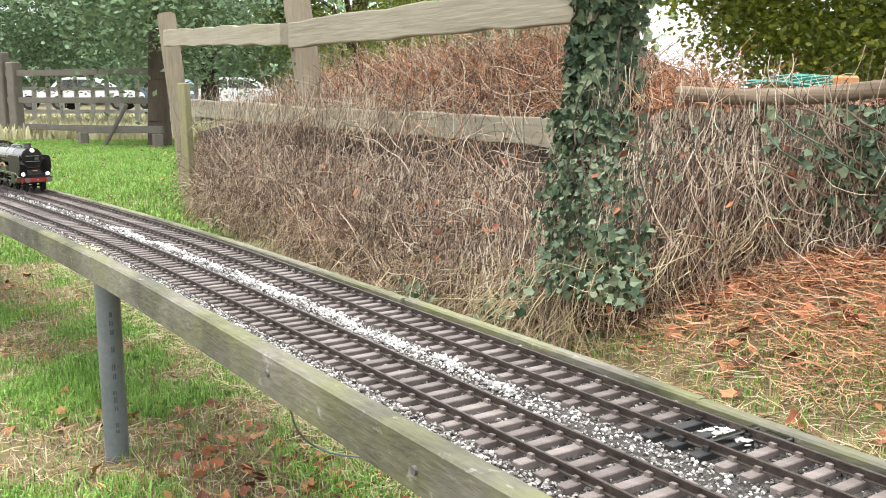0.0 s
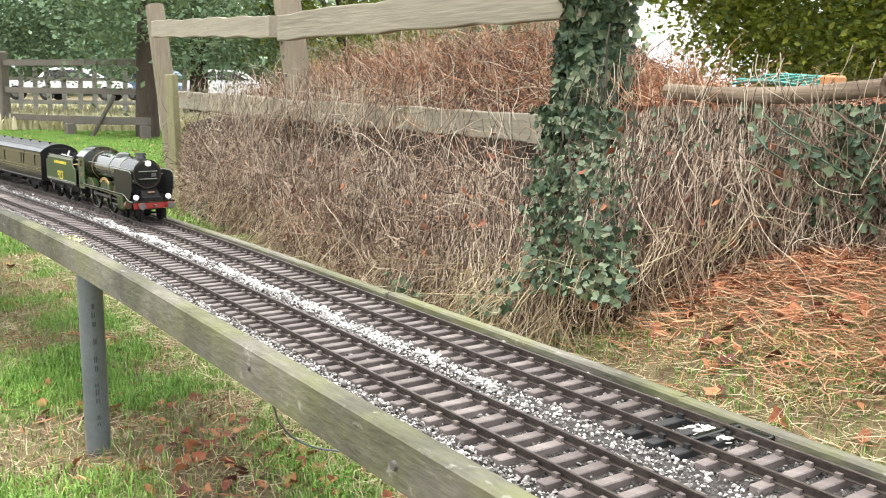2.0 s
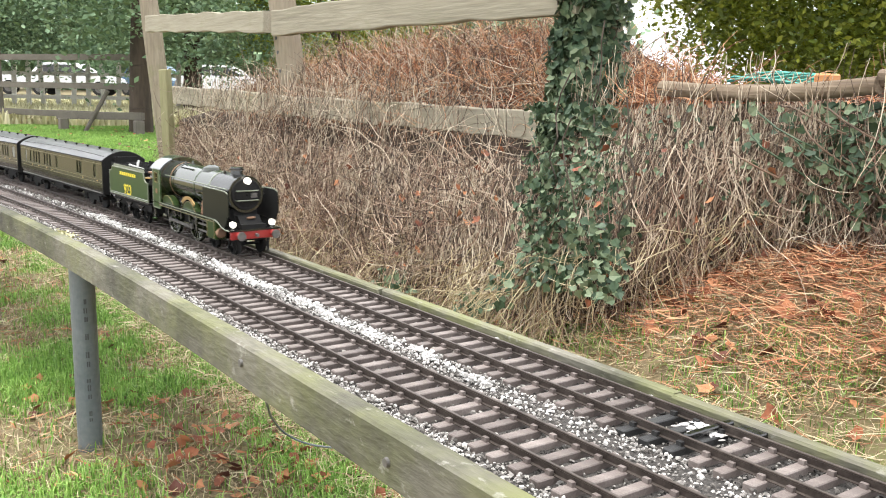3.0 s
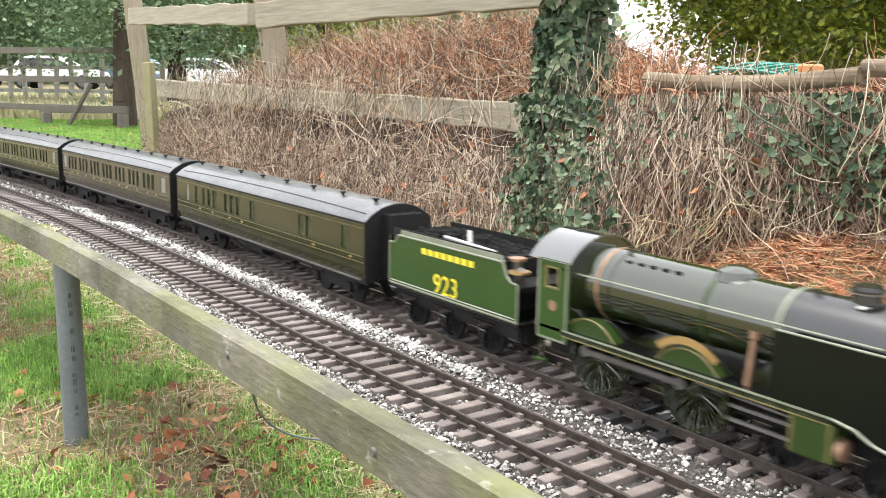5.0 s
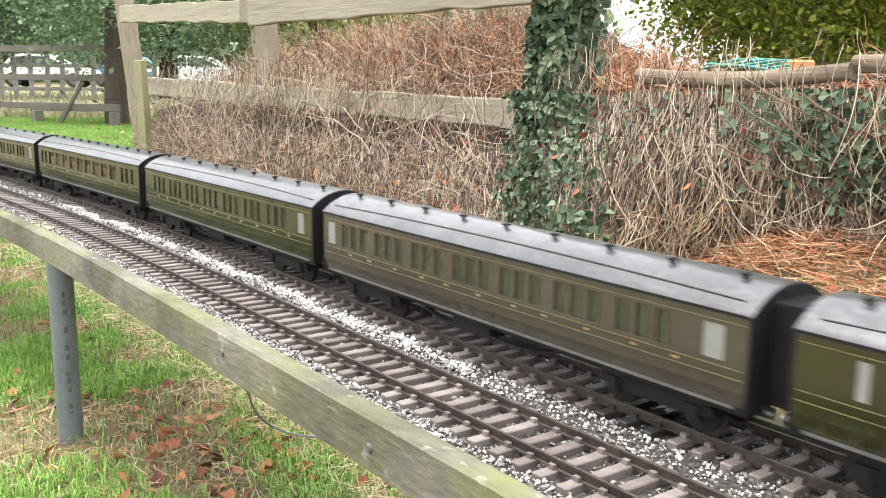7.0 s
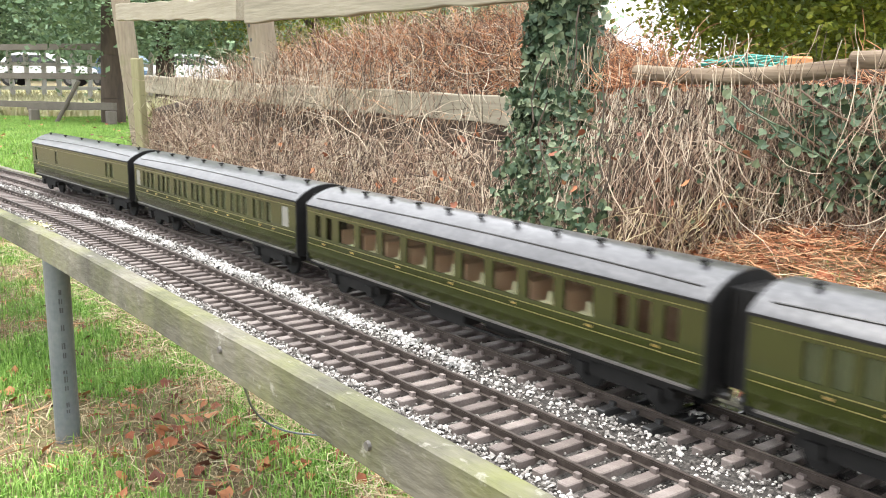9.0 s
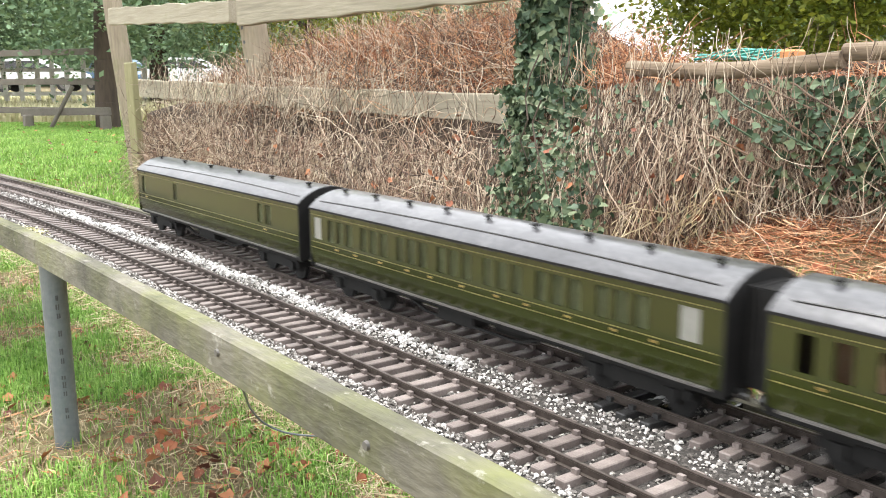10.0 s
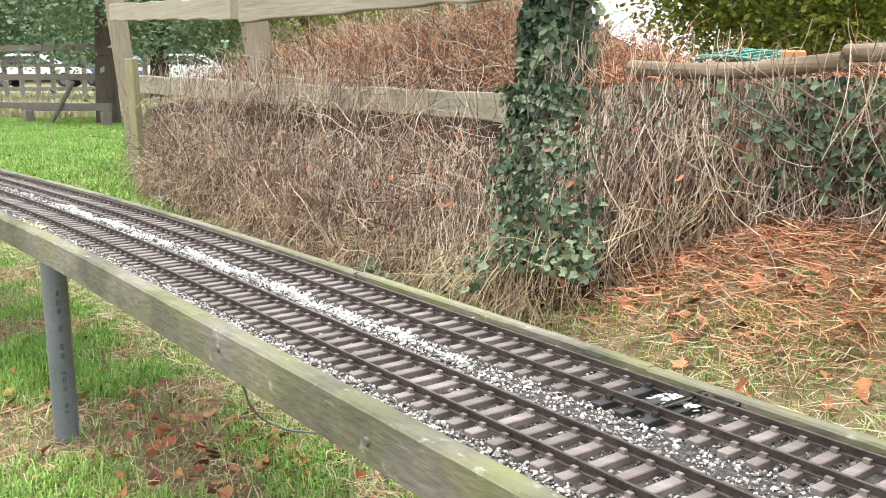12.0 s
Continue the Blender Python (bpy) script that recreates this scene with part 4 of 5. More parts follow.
        bmesh.ops.transform(bm, matrix=m, verts=bm.verts)
        part("post", bm, "farwood", f)
    rng = random.Random(4)
    for z in (0.90, 0.55, 0.20):
        part("rail", plank(B(), a + Vector((0, 0, z)), b + Vector((0, 0, z)), 0.075, 0.05, rng, 14, 0.004), "farwood", f)
    k = empty("knee_rail", "low dark timber knee rail on the lawn", "rail")
    part("rail", plank(B(), (-11.75, 2.58, 0.20), (-10.7, 3.28, 0.22), 0.085, 0.05, rng, 5, 0.004), "farwood", k)
    for x, y in ((-11.66, 2.62), (-10.75, 3.24)):
        part("post", box(B(), x - 0.06, x + 0.06, y - 0.05, y + 0.05, -0.2, 0.17, 0.01), "farwood", k)
    part("brace", rod(B(), (-11.35, 2.78, 0.0), (-11.1, 3.0, 0.5), 0.025, n=8), "farwood", k)


build_far_fence()


def build_pickets():
    f = empty("picket_fence", "pale weathered picket fence before parked cars", "fence")
    a, b = Vector((-21.5, 0.6, 0)), Vector((-18.0, 6.2, 0))
    d = (b - a).normalized()
    n = 24
    rng = random.Random(6)
    turn = math.atan2(d.y, d.x)
    bm = prism(B(), [(-0.045, 0), (-0.045, 0.95), (0, 1.02), (0.045, 0.95), (0.045, 0)], -0.012, 0.012)
    me = bpy.data.meshes.new("picket")
    bm.to_mesh(me)
    bm.free()
    me.materials.append(M["picket"])
    for i in range(n):
        ob = new("picket", me)
        ob.parent = f
        p = a + d * ((b - a).length * i / (n - 1))
        ob.matrix_local = Matrix.Translation(p + Vector((0, 0, rng.uniform(-0.03, 0.03)))) @ Matrix.Rotation(turn + rng.uniform(-.1, .1), 4, "Z") @ Matrix.Rotation(rng.uniform(-0.05, 0.05), 4, "Y")
    for z in (0.3, 0.75):
        part("rail", plank(B(), a + Vector((0.04, 0, z)), b + Vector((0.04, 0, z)), 0.07, 0.03, rng, 8, 0.004), "picket", f)


build_pickets()


# ---- parked cars ----
def build_car(paint, label, m):
    car = empty("parked_car", label, "car", "parked cars")
    L, Wd = 2.1, 0.86
    low = [(-L, 0.35), (-L, 0.85), (-L + 0.15, 0.95), (-1.25, 1.0), (1.0, 0.95), (L - 0.2, 0.82), (L, 0.7), (L, 0.35)]
    bm = prism(B(), low, -Wd, Wd)
    bmesh.ops.bevel(bm, geom=bm.edges[:], offset=0.05, segments=2, affect="EDGES")
    part("body", bm, paint, car, smooth=True)
    cab = [(-1.75, 0.96), (-1.35, 1.38), (-0.9, 1.47), (0.2, 1.45), (1.05, 0.96)]
    bm = prism(B(), cab, -Wd + 0.12, Wd - 0.12)
    bmesh.ops.bevel(bm, geom=bm.edges[:], offset=0.05, segments=2, affect="EDGES")
    part("cabin", bm, paint, car, smooth=True)
    for side in (-1, 1):
        for o in ([(-1.5, 1.0), (-1.25, 1.33), (-0.6, 1.36), (-0.6, 1.0)], [(-0.52, 1.0), (-0.52, 1.36), (0.15, 1.35), (0.85, 1.0)]):
            y = side * (Wd - 0.115)
            part("side_window", prism(B(), o, y - 0.01, y + 0.01), "black", car, "dark side window")
    for x in (-1.3, 1.3):
        for side in (-1, 1):
            w = part("wheel", rod(B(), (x, side * (Wd - 0.16), 0.32), (x, side * (Wd + 0.02), 0.32), 0.32, n=24), "tyre", car)
            part("hub", rod(B(), (x, side * (Wd + 0.015), 0.32), (x, side * (Wd + 0.03), 0.32), 0.2, n=18), "steel", w, "silver hub")
    car.matrix_world = m
    return car


build_car("carwhite", "white hatchback parked beyond the meadow", pose(-44.5, 10.6, 0, 0, 0, 60))
build_car("carwhite", "white car parked behind the trees", pose(-40.5, 16.3, 0, 0, 0, 55))
build_car("carblue", "blue-grey car parked beyond the meadow", pose(-45.2, 14.6, 0, 0, 0, 20))
build_car("carwhite", "white saloon parked beyond the meadow", pose(-47.0, 7.0, 0, 0, 0, 75))


# ---- trees ----
def build_tree(name, label, foot, height, trunk_r, crown, leaves, size, material, seed, limbs=7, clumps=60):
    """crown: centre, radii; leaves gather in clumps of uneven size with gaps between them."""
    rng = random.Random(seed)
    r = np.random.RandomState(seed)
    tree = empty(name, label, "tree", loc=foot)
    c, rad = Vector(crown[0]) - Vector(foot), Vector(crown[1])
    bm = B()
    prev = Vector((0, 0, -0.2))
    lean = Vector((rng.uniform(-.1, .1), rng.uniform(-.1, .1), 0))
    top = Vector((c.x, c.y, c.z + rad.z * 0.4))
    for i in range(7):
        t0, t1 = i / 7, (i + 1) / 7
        p = Vector((top.x * t1 ** 2, top.y * t1 ** 2, -0.2 + (top.z + 0.2) * t1)) + lean * math.sin(t1 * 3)
        rod(bm, prev, p, trunk_r * (1 - 0.75 * t0), trunk_r * (1 - 0.75 * t1), 12, True)
        prev = p
    part("trunk", bm, "bark", tree, "dark brown trunk", smooth=True)
    for _ in range(limbs):
        t = rng.uniform(0.35, 0.9)
        p = Vector((top.x * t ** 2, top.y * t ** 2, -0.2 + (top.z + 0.2) * t))
        u = Vector((rng.uniform(-1, 1) * rad.x, rng.uniform(-1, 1) * rad.y, rng.uniform(-0.5, 0.7) * rad.z)) * 0.8
        q = c + u
        mid = p.lerp(q, 0.5) + Vector((0, 0, 0.15 * rad.z))
        bm = rod(B(), p, mid, trunk_r * 0.35, trunk_r * 0.2, 8)
        rod(bm, mid, q, trunk_r * 0.2, trunk_r * 0.06, 8)
        part("limb", bm, "bark", tree)
    V = []
    per = leaves // clumps
    for _ in range(clumps):
        while True:
            u = r.uniform(-1, 1, 3)
            if u @ u < 1:
                break
        u = u / max(0.3, np.linalg.norm(u)) * (np.linalg.norm(u) ** 0.4)
        centre = np.array(c) + u * np.array(rad)
        cr = np.array(rad) * r.uniform(0.14, 0.3)
        n = int(per * r.uniform(0.6, 1.5))
        pts = centre + r.normal(0, 0.55, (n, 3)) * cr
        ax = r.normal(0, 1, (n, 3)) * [1, 1, 0.6]
        ax /= np.linalg.norm(ax, axis=1)[:, None]
        nr = r.normal(0, 1, (n, 3)) + [0, 0, 1.0]
        sd = np.cross(ax, nr)
        sd /= np.linalg.norm(sd, axis=1)[:, None]
        s = size * r.uniform(0.6, 1.3, n)[:, None]
        V.append(np.stack([pts - ax * s * .5, pts + sd * s * .28, pts + ax * s * .55, pts - sd * s * .28], 1).reshape(-1, 3))
    V = np.concatenate(V)
    F = [(i, i + 1, i + 2, i + 3) for i in range(0, len(V), 4)]
    tagged(raw("crown", V.tolist(), F, material, tree, "loose leafy crown"), kind="stuff")
    return tree


build_tree("dark_trunk_tree", "tree with a dark trunk beside the paddock fence", (-11.25, 3.42, 0), 5, 0.15, ((-11.6, 3.7, 2.6), (1.6, 1.6, 1.7)), 16000, 0.08, "hazyleaf", 81, 9, 60)
build_tree("field_tree", "broad leafy green tree behind the picket fence", (-18.8, 2.4, 0), 6, 0.2, ((-18.2, 2.2, 3.3), (3.0, 3.2, 2.4)), 80000, 0.075, "hazyleaf", 82, 8, 90)
build_tree("field_tree", "leafy green tree behind the paddock fence", (-17.2, 6.2, 0), 6, 0.2, ((-17.2, 6.0, 3.4), (2.6, 2.6, 2.5)), 70000, 0.075, "hazyleaf", 83, 8, 80)
build_tree("field_tree", "dark leafy tree behind the hedge", (-16.8, 9.2, 0), 6, 0.2, ((-16.5, 9.0, 3.0), (2.8, 2.4, 2.6)), 34000, 0.085, "leaf", 84, 8, 80)
build_tree("garden_tree", "dark tree with yellow-green leaves above the hedge", (-3.3, 8.1, 0), 6, 0.17, ((-4.1, 6.3, 2.38), (1.55, 1.6, 1.65)), 110000, 0.055, "leaf", 85, 10, 190)
build_tree("garden_tree", "leafy tree behind the garden hedge", (-5.5, 12.6, 0), 7, 0.2, ((-5.0, 12.4, 3.4), (2.6, 3.0, 2.3)), 26000, 0.09, "leaf", 86, 8, 80)


def build_wood():
    """A belt of far trees along the horizon."""
    r = np.random.RandomState(87)
    V = []
    for i in range(340):
        a = r.uniform(1.75, 3.35)
        d = r.uniform(60, 85)
        if 2.19 < a < 2.38:
            a += 0.3
        c = np.array([d * math.cos(a), d * math.sin(a), r.uniform(1.0, 5.5)])
        n = 110
        pts = c + r.normal(0, 1, (n, 3)) * [1.8, 1.8, 1.3]
        ax = r.normal(0, 1, (n, 3))
        ax /= np.linalg.norm(ax, axis=1)[:, None]
        sd = np.cross(ax, r.normal(0, 1, (n, 3)))
        sd /= np.linalg.norm(sd, axis=1)[:, None]
        s = r.uniform(0.5, 1.1, n)[:, None]
        V.append(np.stack([pts - ax * s * .5, pts + sd * s * .35, pts + ax * s * .5, pts - sd * s * .35], 1).reshape(-1, 3))
    V = np.concatenate(V)
    tagged(raw("far_wood", V.tolist(), [(i, i + 1, i + 2, i + 3) for i in range(0, len(V), 4)], "hazyleaf"), "distant belt of green trees", "trees", kind="stuff")


build_wood()


# ---- the train, drawn in full-size metres and built at 1 : 32 ----
K = 1 / 32


def front_at(t):
    """How far the locomotive's front has come along the line."""
    late = smoothstep(8.4, 9.4, t) * (1 - smoothstep(10.6, 11.4, t))
    return -2.712 + 0.47484 * t + 0.00232 * t * t + 0.00038 * t ** 3 + 0.078 * (1 - smoothstep(0.1, 3.1, t)) - 0.014 * late - 0.038 * smoothstep(10.9, 11.6, t)


WHEELS = []   # (wheelset, rest place in its parent, radius)
RODS = []     # (rod, rest place, crank radius, wheel radius)


def P(name, bm, material, parent, label="", smooth=False):
    return part(name, bm, material, parent, label, K, smooth)


def wheelset(parent, x, r, spokes=0, name="wheelset", material="blackmatt"):
    """Two flanged wheels on an axle, which turns about its own centre."""
    bm = B()
    rod(bm, (0, -0.72, 0), (0, 0.72, 0), 0.07, n=8)
    for side in (-1, 1):
        y = side * 0.70
        if spokes:
            n = 36
            for r0, r1, w in ((r * 0.86, r, 0.07), (r * 0.05, r * 0.2, 0.085)):
                ring = []
                for i in range(n):
                    a = 6.28319 * i / n
                    ring.append([bm.verts.new((rr * math.cos(a), y + d * side, rr * math.sin(a))) for rr, d in ((r0, -w), (r1, -w), (r1, w), (r0, w))])
                for i in range(n):
                    p, q = ring[i], ring[(i + 1) % n]
                    for j in range(4):
                        bm.faces.new((p[j], p[(j + 1) % 4], q[(j + 1) % 4], q[j]))
            for i in range(spokes):
                a = 6.28319 * i / spokes
                rod(bm, (r * 0.18 * math.cos(a), y, r * 0.18 * math.sin(a)), (r * 0.88 * math.cos(a), y, r * 0.88 * math.sin(a)), 0.034, 0.022, 6)
            rod(bm, (0, y + side * 0.02, 0.33), (0, y + side * 0.2, 0.33), 0.09, n=10)
        else:
            rod(bm, (0, y - 0.06, 0), (0, y + 0.06, 0), r, n=24)
        rod(bm, (0, y - side * 0.1, 0), (0, y - side * 0.07, 0), r + 0.03, n=24)
    bmesh.ops.recalc_face_normals(bm, faces=bm.faces)
    ob = P(name, bm, material, parent)
    ob.location = Vector((x, 0, r)) * K
    WHEELS.append((ob, ob.location.copy(), r * K))
    return ob


def arc(cx, cz, r, a0, a1, n):
    return [(cx + r * math.cos(radians(a0 + (a1 - a0) * i / n)), cz + r * math.sin(radians(a0 + (a1 - a0) * i / n))) for i in range(n + 1)]


def line_strip(bm, x0, x1, y, z, t=0.035, out=0.012):
    box(bm, x0, x1, y - out, y + out, z - t / 2, z + t / 2)
    return bm


def text_part(name, words, size, material, parent, place, label):
    cu = bpy.data.curves.new(name, "FONT")
    cu.body, cu.size, cu.extrude, cu.align_x = words, size, 0.0003, "CENTER"
    ob = new(name + "_curve", cu)
    dg = bpy.context.evaluated_depsgraph_get()
    me = bpy.data.meshes.new_from_object(ob.evaluated_get(dg))
    bpy.data.objects.remove(ob)
    me.materials.clear()
    me.materials.append(M[material])
    out = new(name, me)
    out.parent = parent
    out.matrix_local = place
    out["label"] = label
    return out


def build_loco():
    loco = empty("steam_locomotive", "dark green model steam locomotive with smoke deflectors on rails", "locomotive")
    C = 5.5   # the origin lies at the middle; x is counted from the buffer beam

    def X(v):
        return v + C
    # frames and running plate
    bm = B()
    box(bm, X(-10.6), X(-0.15), -0.6, 0.6, 0.75, 1.5)
    P("frame", bm, "blackmatt", loco)
    bm = B()
    plate = [(X(-10.6), 1.55), (X(-10.6), 1.63), (X(-1.75), 1.63), (X(-1.3), 1.56), (X(-0.95), 1.38), (X(-0.55), 1.30), (X(0.0), 1.30), (X(0.0), 1.22), (X(-0.6), 1.22), (X(-1.0), 1.30), (X(-1.4), 1.48), (X(-1.8), 1.55)]
    prism(bm, plate, -1.3, 1.3)
    run = P("running_plate", bm, "black", loco)
    for side in (-1, 1):
        bm = B()
        box(bm, X(-9.4), X(-1.8), side * 1.3 - 0.02, side * 1.3 + 0.02, 1.44, 1.60)
        P("valance", bm, "olive", loco, "green valance")
        P("lining", line_strip(B(), X(-9.4), X(-1.8), side * 1.325, 1.47, 0.03), "lining", loco, "pale yellow lining")
        P("plate_edge", line_strip(B(), X(-9.4), X(-1.8), side * 1.325, 1.615, 0.045), "silver", loco, "pale edge of the running plate")
    # boiler, firebox and smokebox
    CZ = 2.84

    def drum(name, x0, x1, r0, r1, material, label, n=40):
        bm = B()
        rod(bm, (X(x0), 0, CZ), (X(x1), 0, CZ), r0, r1, n)
        return P(name, bm, material, loco, label, True)
    drum("firebox", -9.4, -8.2, 0.97, 0.95, "olive", "dark olive firebox")
    drum("boiler", -8.2, -3.4, 0.93, 0.88, "olive", "glossy dark olive boiler barrel")
    drum("smokebox", -3.4, -1.02, 0.89, 0.89, "black", "black smokebox")
    for x, r, m, lab in ((-8.6, 0.965, "copper", "copper band"), (-5.35, 0.912, "midgreen", "green boiler band"), (-3.45, 0.905, "silver", "pale boiler band")):
        bm = B()
        rod(bm, (X(x - 0.05), 0, CZ), (X(x + 0.05), 0, CZ), r, n=40)
        P("boiler_band", bm, m, loco, lab, True)
    bm = B()
    rod(bm, (X(-1.03), 0, CZ), (X(-0.95), 0, CZ), 0.78, 0.74, 36)
    rod(bm, (X(-0.96), 0, CZ), (X(-0.86), 0, CZ), 0.66, 0.25, 36)
    rod(bm, (X(-0.9), 0, CZ), (X(-0.74), 0, CZ), 0.05, n=8)
    door = P("smokebox_door", bm, "blackmatt", loco)
    for z in (3.02, 2.56):
        bm = B()
        rod(bm, (X(-0.82), -0.55, z), (X(-0.82), 0.55, z), 0.032, n=8)
        for y in (-0.53, 0.53):
            rod(bm, (X(-0.98), y, z), (X(-0.8), y, z), 0.03, n=6)
        P("door_rail", bm, "silver", door, "pale grab rail")
    bm = box(B(), X(-0.9), X(-0.86), 0.18, 0.5, 2.68, 2.9)
    P("shed_plate", bm, "steel", door, "small pale plate")
    # chimney, dome, valves
    bm = B()
    for x0, z0, r0, z1, r1 in ((0, 3.6, 0.44, 3.72, 0.31), (0, 3.72, 0.31, 3.92, 0.29), (0, 3.92, 0.36, 3.98, 0.36), (0, 3.98, 0.31, 4.06, 0.30)):
        rod(bm, (X(-2.05), 0, z0), (X(-2.05), 0, z1), r0, r1, 24)
    P("chimney", bm, "black", loco, "black chimney with a lipped top", True)
    bm = B()
    rod(bm, (X(-2.05), 0, 3.91), (X(-2.05), 0, 3.94), 0.37, 0.37, 24)
    P("chimney_band", bm, "steel", loco, "bright band round the chimney")
    bm = B()
    rod(bm, (X(-5.15), 0, 3.6), (X(-5.15), 0, 3.82), 0.5, 0.42, 28)
    rod(bm, (X(-5.15), 0, 3.82), (X(-5.15), 0, 3.93), 0.42, 0.18, 28)
    P("dome", bm, "olive", loco, "low green dome", True)
    for y in (-0.2, 0.2):
        bm = B()
        rod(bm, (X(-8.2), y, 3.7), (X(-8.2), y, 3.92), 0.07, 0.05, 10)
        P("safety_valve", bm, "olive", loco)
    bm = B()
    rod(bm, (X(-3.0), -0.2, 3.62), (X(-3.0), -0.2, 3.82), 0.06, n=8)
    P("snifting_valve", bm, "black", loco)
    # handrails along the boiler
    for side in (-1, 1):
        bm = B()
        rod(bm, (X(-9.3), side * 0.97, 3.1), (X(-1.1), side * 0.95, 3.1), 0.028, n=8)
        for x in (-8.8, -7, -5, -3.4, -1.6):
            rod(bm, (X(x), side * 0.8, 3.08), (X(x), side * 0.96, 3.1), 0.022, n=6)
        P("boiler_handrail", bm, "silver", loco, "bright handrail")
        for i in range(5):
            bm = box(B(), X(-8.0 + i * 0.38), X(-7.82 + i * 0.38), side * 0.52 - 0.05, side * 0.52 + 0.05, CZ + 0.755, CZ + 0.79)
            P("washout_plug", bm, "blackmatt", loco)
        # smoke deflector
        bm = B()
        prism(bm, [(X(-3.25), 1.63), (X(-3.25), 3.05), (X(-0.55), 3.05), (X(-0.28), 2.96), (X(-0.15), 2.72), (X(-0.15), 1.95), (X(-0.32), 1.90), (X(-0.36), 1.66), (X(-0.75), 1.30), (X(-1.3), 1.58), (X(-1.75), 1.63)], side * 1.27 - 0.02, side * 1.27 + 0.02)
        d = P("smoke_deflector", bm, "deflector", loco, "dark green smoke deflector plate")
        bm = prism(B(), [(X(-3.22), 1.65), (X(-3.22), 3.02), (X(-0.57), 3.02), (X(-0.3), 2.94), (X(-0.18), 2.7), (X(-0.18), 1.98), (X(-0.75), 1.33), (X(-1.75), 1.65)], side * 1.245 - 0.003, side * 1.245 + 0.003)
        P("inner_face", bm, "blackmatt", d, "black inner face")
        bm = B()
        rod(bm, (X(-3.2), side * 1.27, 3.075), (X(-0.55), side * 1.27, 3.075), 0.028, n=8)
        rod(bm, (X(-0.55), side * 1.27, 3.075), (X(-0.26), side * 1.27, 2.98), 0.028, n=8)
        P("deflector_rail", bm, "silver", d, "bright top edge rail")
        for x in (-2.5, -1.7):
            P("deflector_stay", rod(B(), (X(x), side * 0.86, 2.75), (X(x), side * 1.26, 2.75), 0.03, n=8), "steel", d)
        bm = B()
        curve = [(-1.8, 1.6), (-1.35, 1.53), (-0.97, 1.35), (-0.57, 1.27), (-0.05, 1.27)]
        pipe(bm, [(X(ax), side * 1.31, az) for ax, az in curve], 0.035)
        P("plate_edge", bm, "silver", loco, "pale curved edge of the running plate")
        # steam pipe, splashers, name plate
        bm = rod(B(), (X(-3.95), side * 1.05, 1.63), (X(-3.95), side * 0.9, 2.74), 0.06, n=12)
        rod(bm, (X(-3.95), side * 0.91, 2.66), (X(-3.95), side * 0.9, 2.8), 0.09, n=12)
        P("steam_pipe", bm, "copper", loco, "brass steam pipe")
        for x, h in ((-5.5, 0.48), (-8.6, 0.48)):
            r, drop = 1.08, 0.66
            bm = prism(B(), [(X(x) + px, 1.63 + max(0, pz - drop)) for px, pz in arc(0, 0, r, 35, 145, 16)], side * 0.98 - 0.17, side * 0.98 + 0.17)
            sp = P("splasher", bm, "midgreen", loco, "green wheel splasher with yellow lining")
            bm = pipe(B(), [(X(x) + ax, side * 1.15, 1.635 + max(0, az - drop)) for ax, az in arc(0, 0, r, 36, 144, 16)], 0.024)
            P("splasher_lining", bm, "lining", sp, "pale yellow edge")
        bm = B()
        outer, inner = arc(0, 0, 1.36, 50, 130, 18), arc(0, 0, 1.18, 50, 130, 18)
        prism(bm, [(X(-5.5) + a, 1.63 + b - 0.65) for a, b in outer + inner[::-1]], side * 1.17 - 0.02, side * 1.17 + 0.02)
        np_ = P("name_plate", bm, "brass", loco, "curved brass name plate")
        # cylinders and motion bars
        bm = box(B(), X(-2.75), X(-1.72), side * 1.02 - 0.3, side * 1.02 + 0.3, 0.62, 1.52, 0.07)
        cy = P("cylinder", bm, "midgreen", loco, "green cylinder block with lining")
        for x in (-2.66, -1.82):
            P("cylinder_lining", box(B(), X(x) - 0.03, X(x) + 0.03, side * 1.325 - 0.008, side * 1.325 + 0.008, 0.70, 1.46), "lining", cy, "pale lining")
        P("cylinder_cover", rod(B(), (X(-1.74), side * 1.02, 0.95), (X(-1.60), side * 1.02, 0.95), 0.27, 0.22, 20), "copper", cy, "copper-coloured end cover")
        for z in (1.12, 0.8):
            P("slide_bar", box(B(), X(-4.5), X(-2.7), side * 1.1 - 0.04, side * 1.1 + 0.04, z - 0.04, z + 0.04), "steel", loco, "steel slide bar")
        P("slide_bar_bracket", box(B(), X(-4.45), X(-4.3), side * 1.08 - 0.12, side * 1.08 + 0.12, 0.7, 1.55), "olive", loco)
        P("valve_rod", rod(B(), (X(-5.3), side * 1.02, 1.32), (X(-2.7), side * 1.02, 1.25), 0.04, n=8), "steel", loco)
        # buffer, lamp
        bm = rod(B(), (X(-0.02), side * 0.87, 1.05), (X(0.34), side * 0.87, 1.05), 0.16, 0.12, 18)
        bf = P("buffer", bm, "red", loco, "red buffer stock")
        P("buffer_head", rod(B(), (X(0.34), side * 0.87, 1.05), (X(0.41), side * 0.87, 1.05), 0.21, n=20), "steel", bf, "steel buffer head")
        bm = rod(B(), (X(-0.38), side * 1.0, 1.52), (X(-0.28), side * 1.0, 1.52), 0.15, n=22)
        P("lamp", bm, "lamp", loco, "round white lit lamp")
        P("lamp_iron", box(B(), X(-0.42), X(-0.36), side * 1.0 - 0.04, side * 1.0 + 0.04, 1.28, 1.5), "steel", loco)
        P("guard_iron", box(B(), X(-0.25), X(-0.2), side * 0.72 - 0.06, side * 0.72 + 0.06, 0.15, 0.8), "blackmatt", loco)
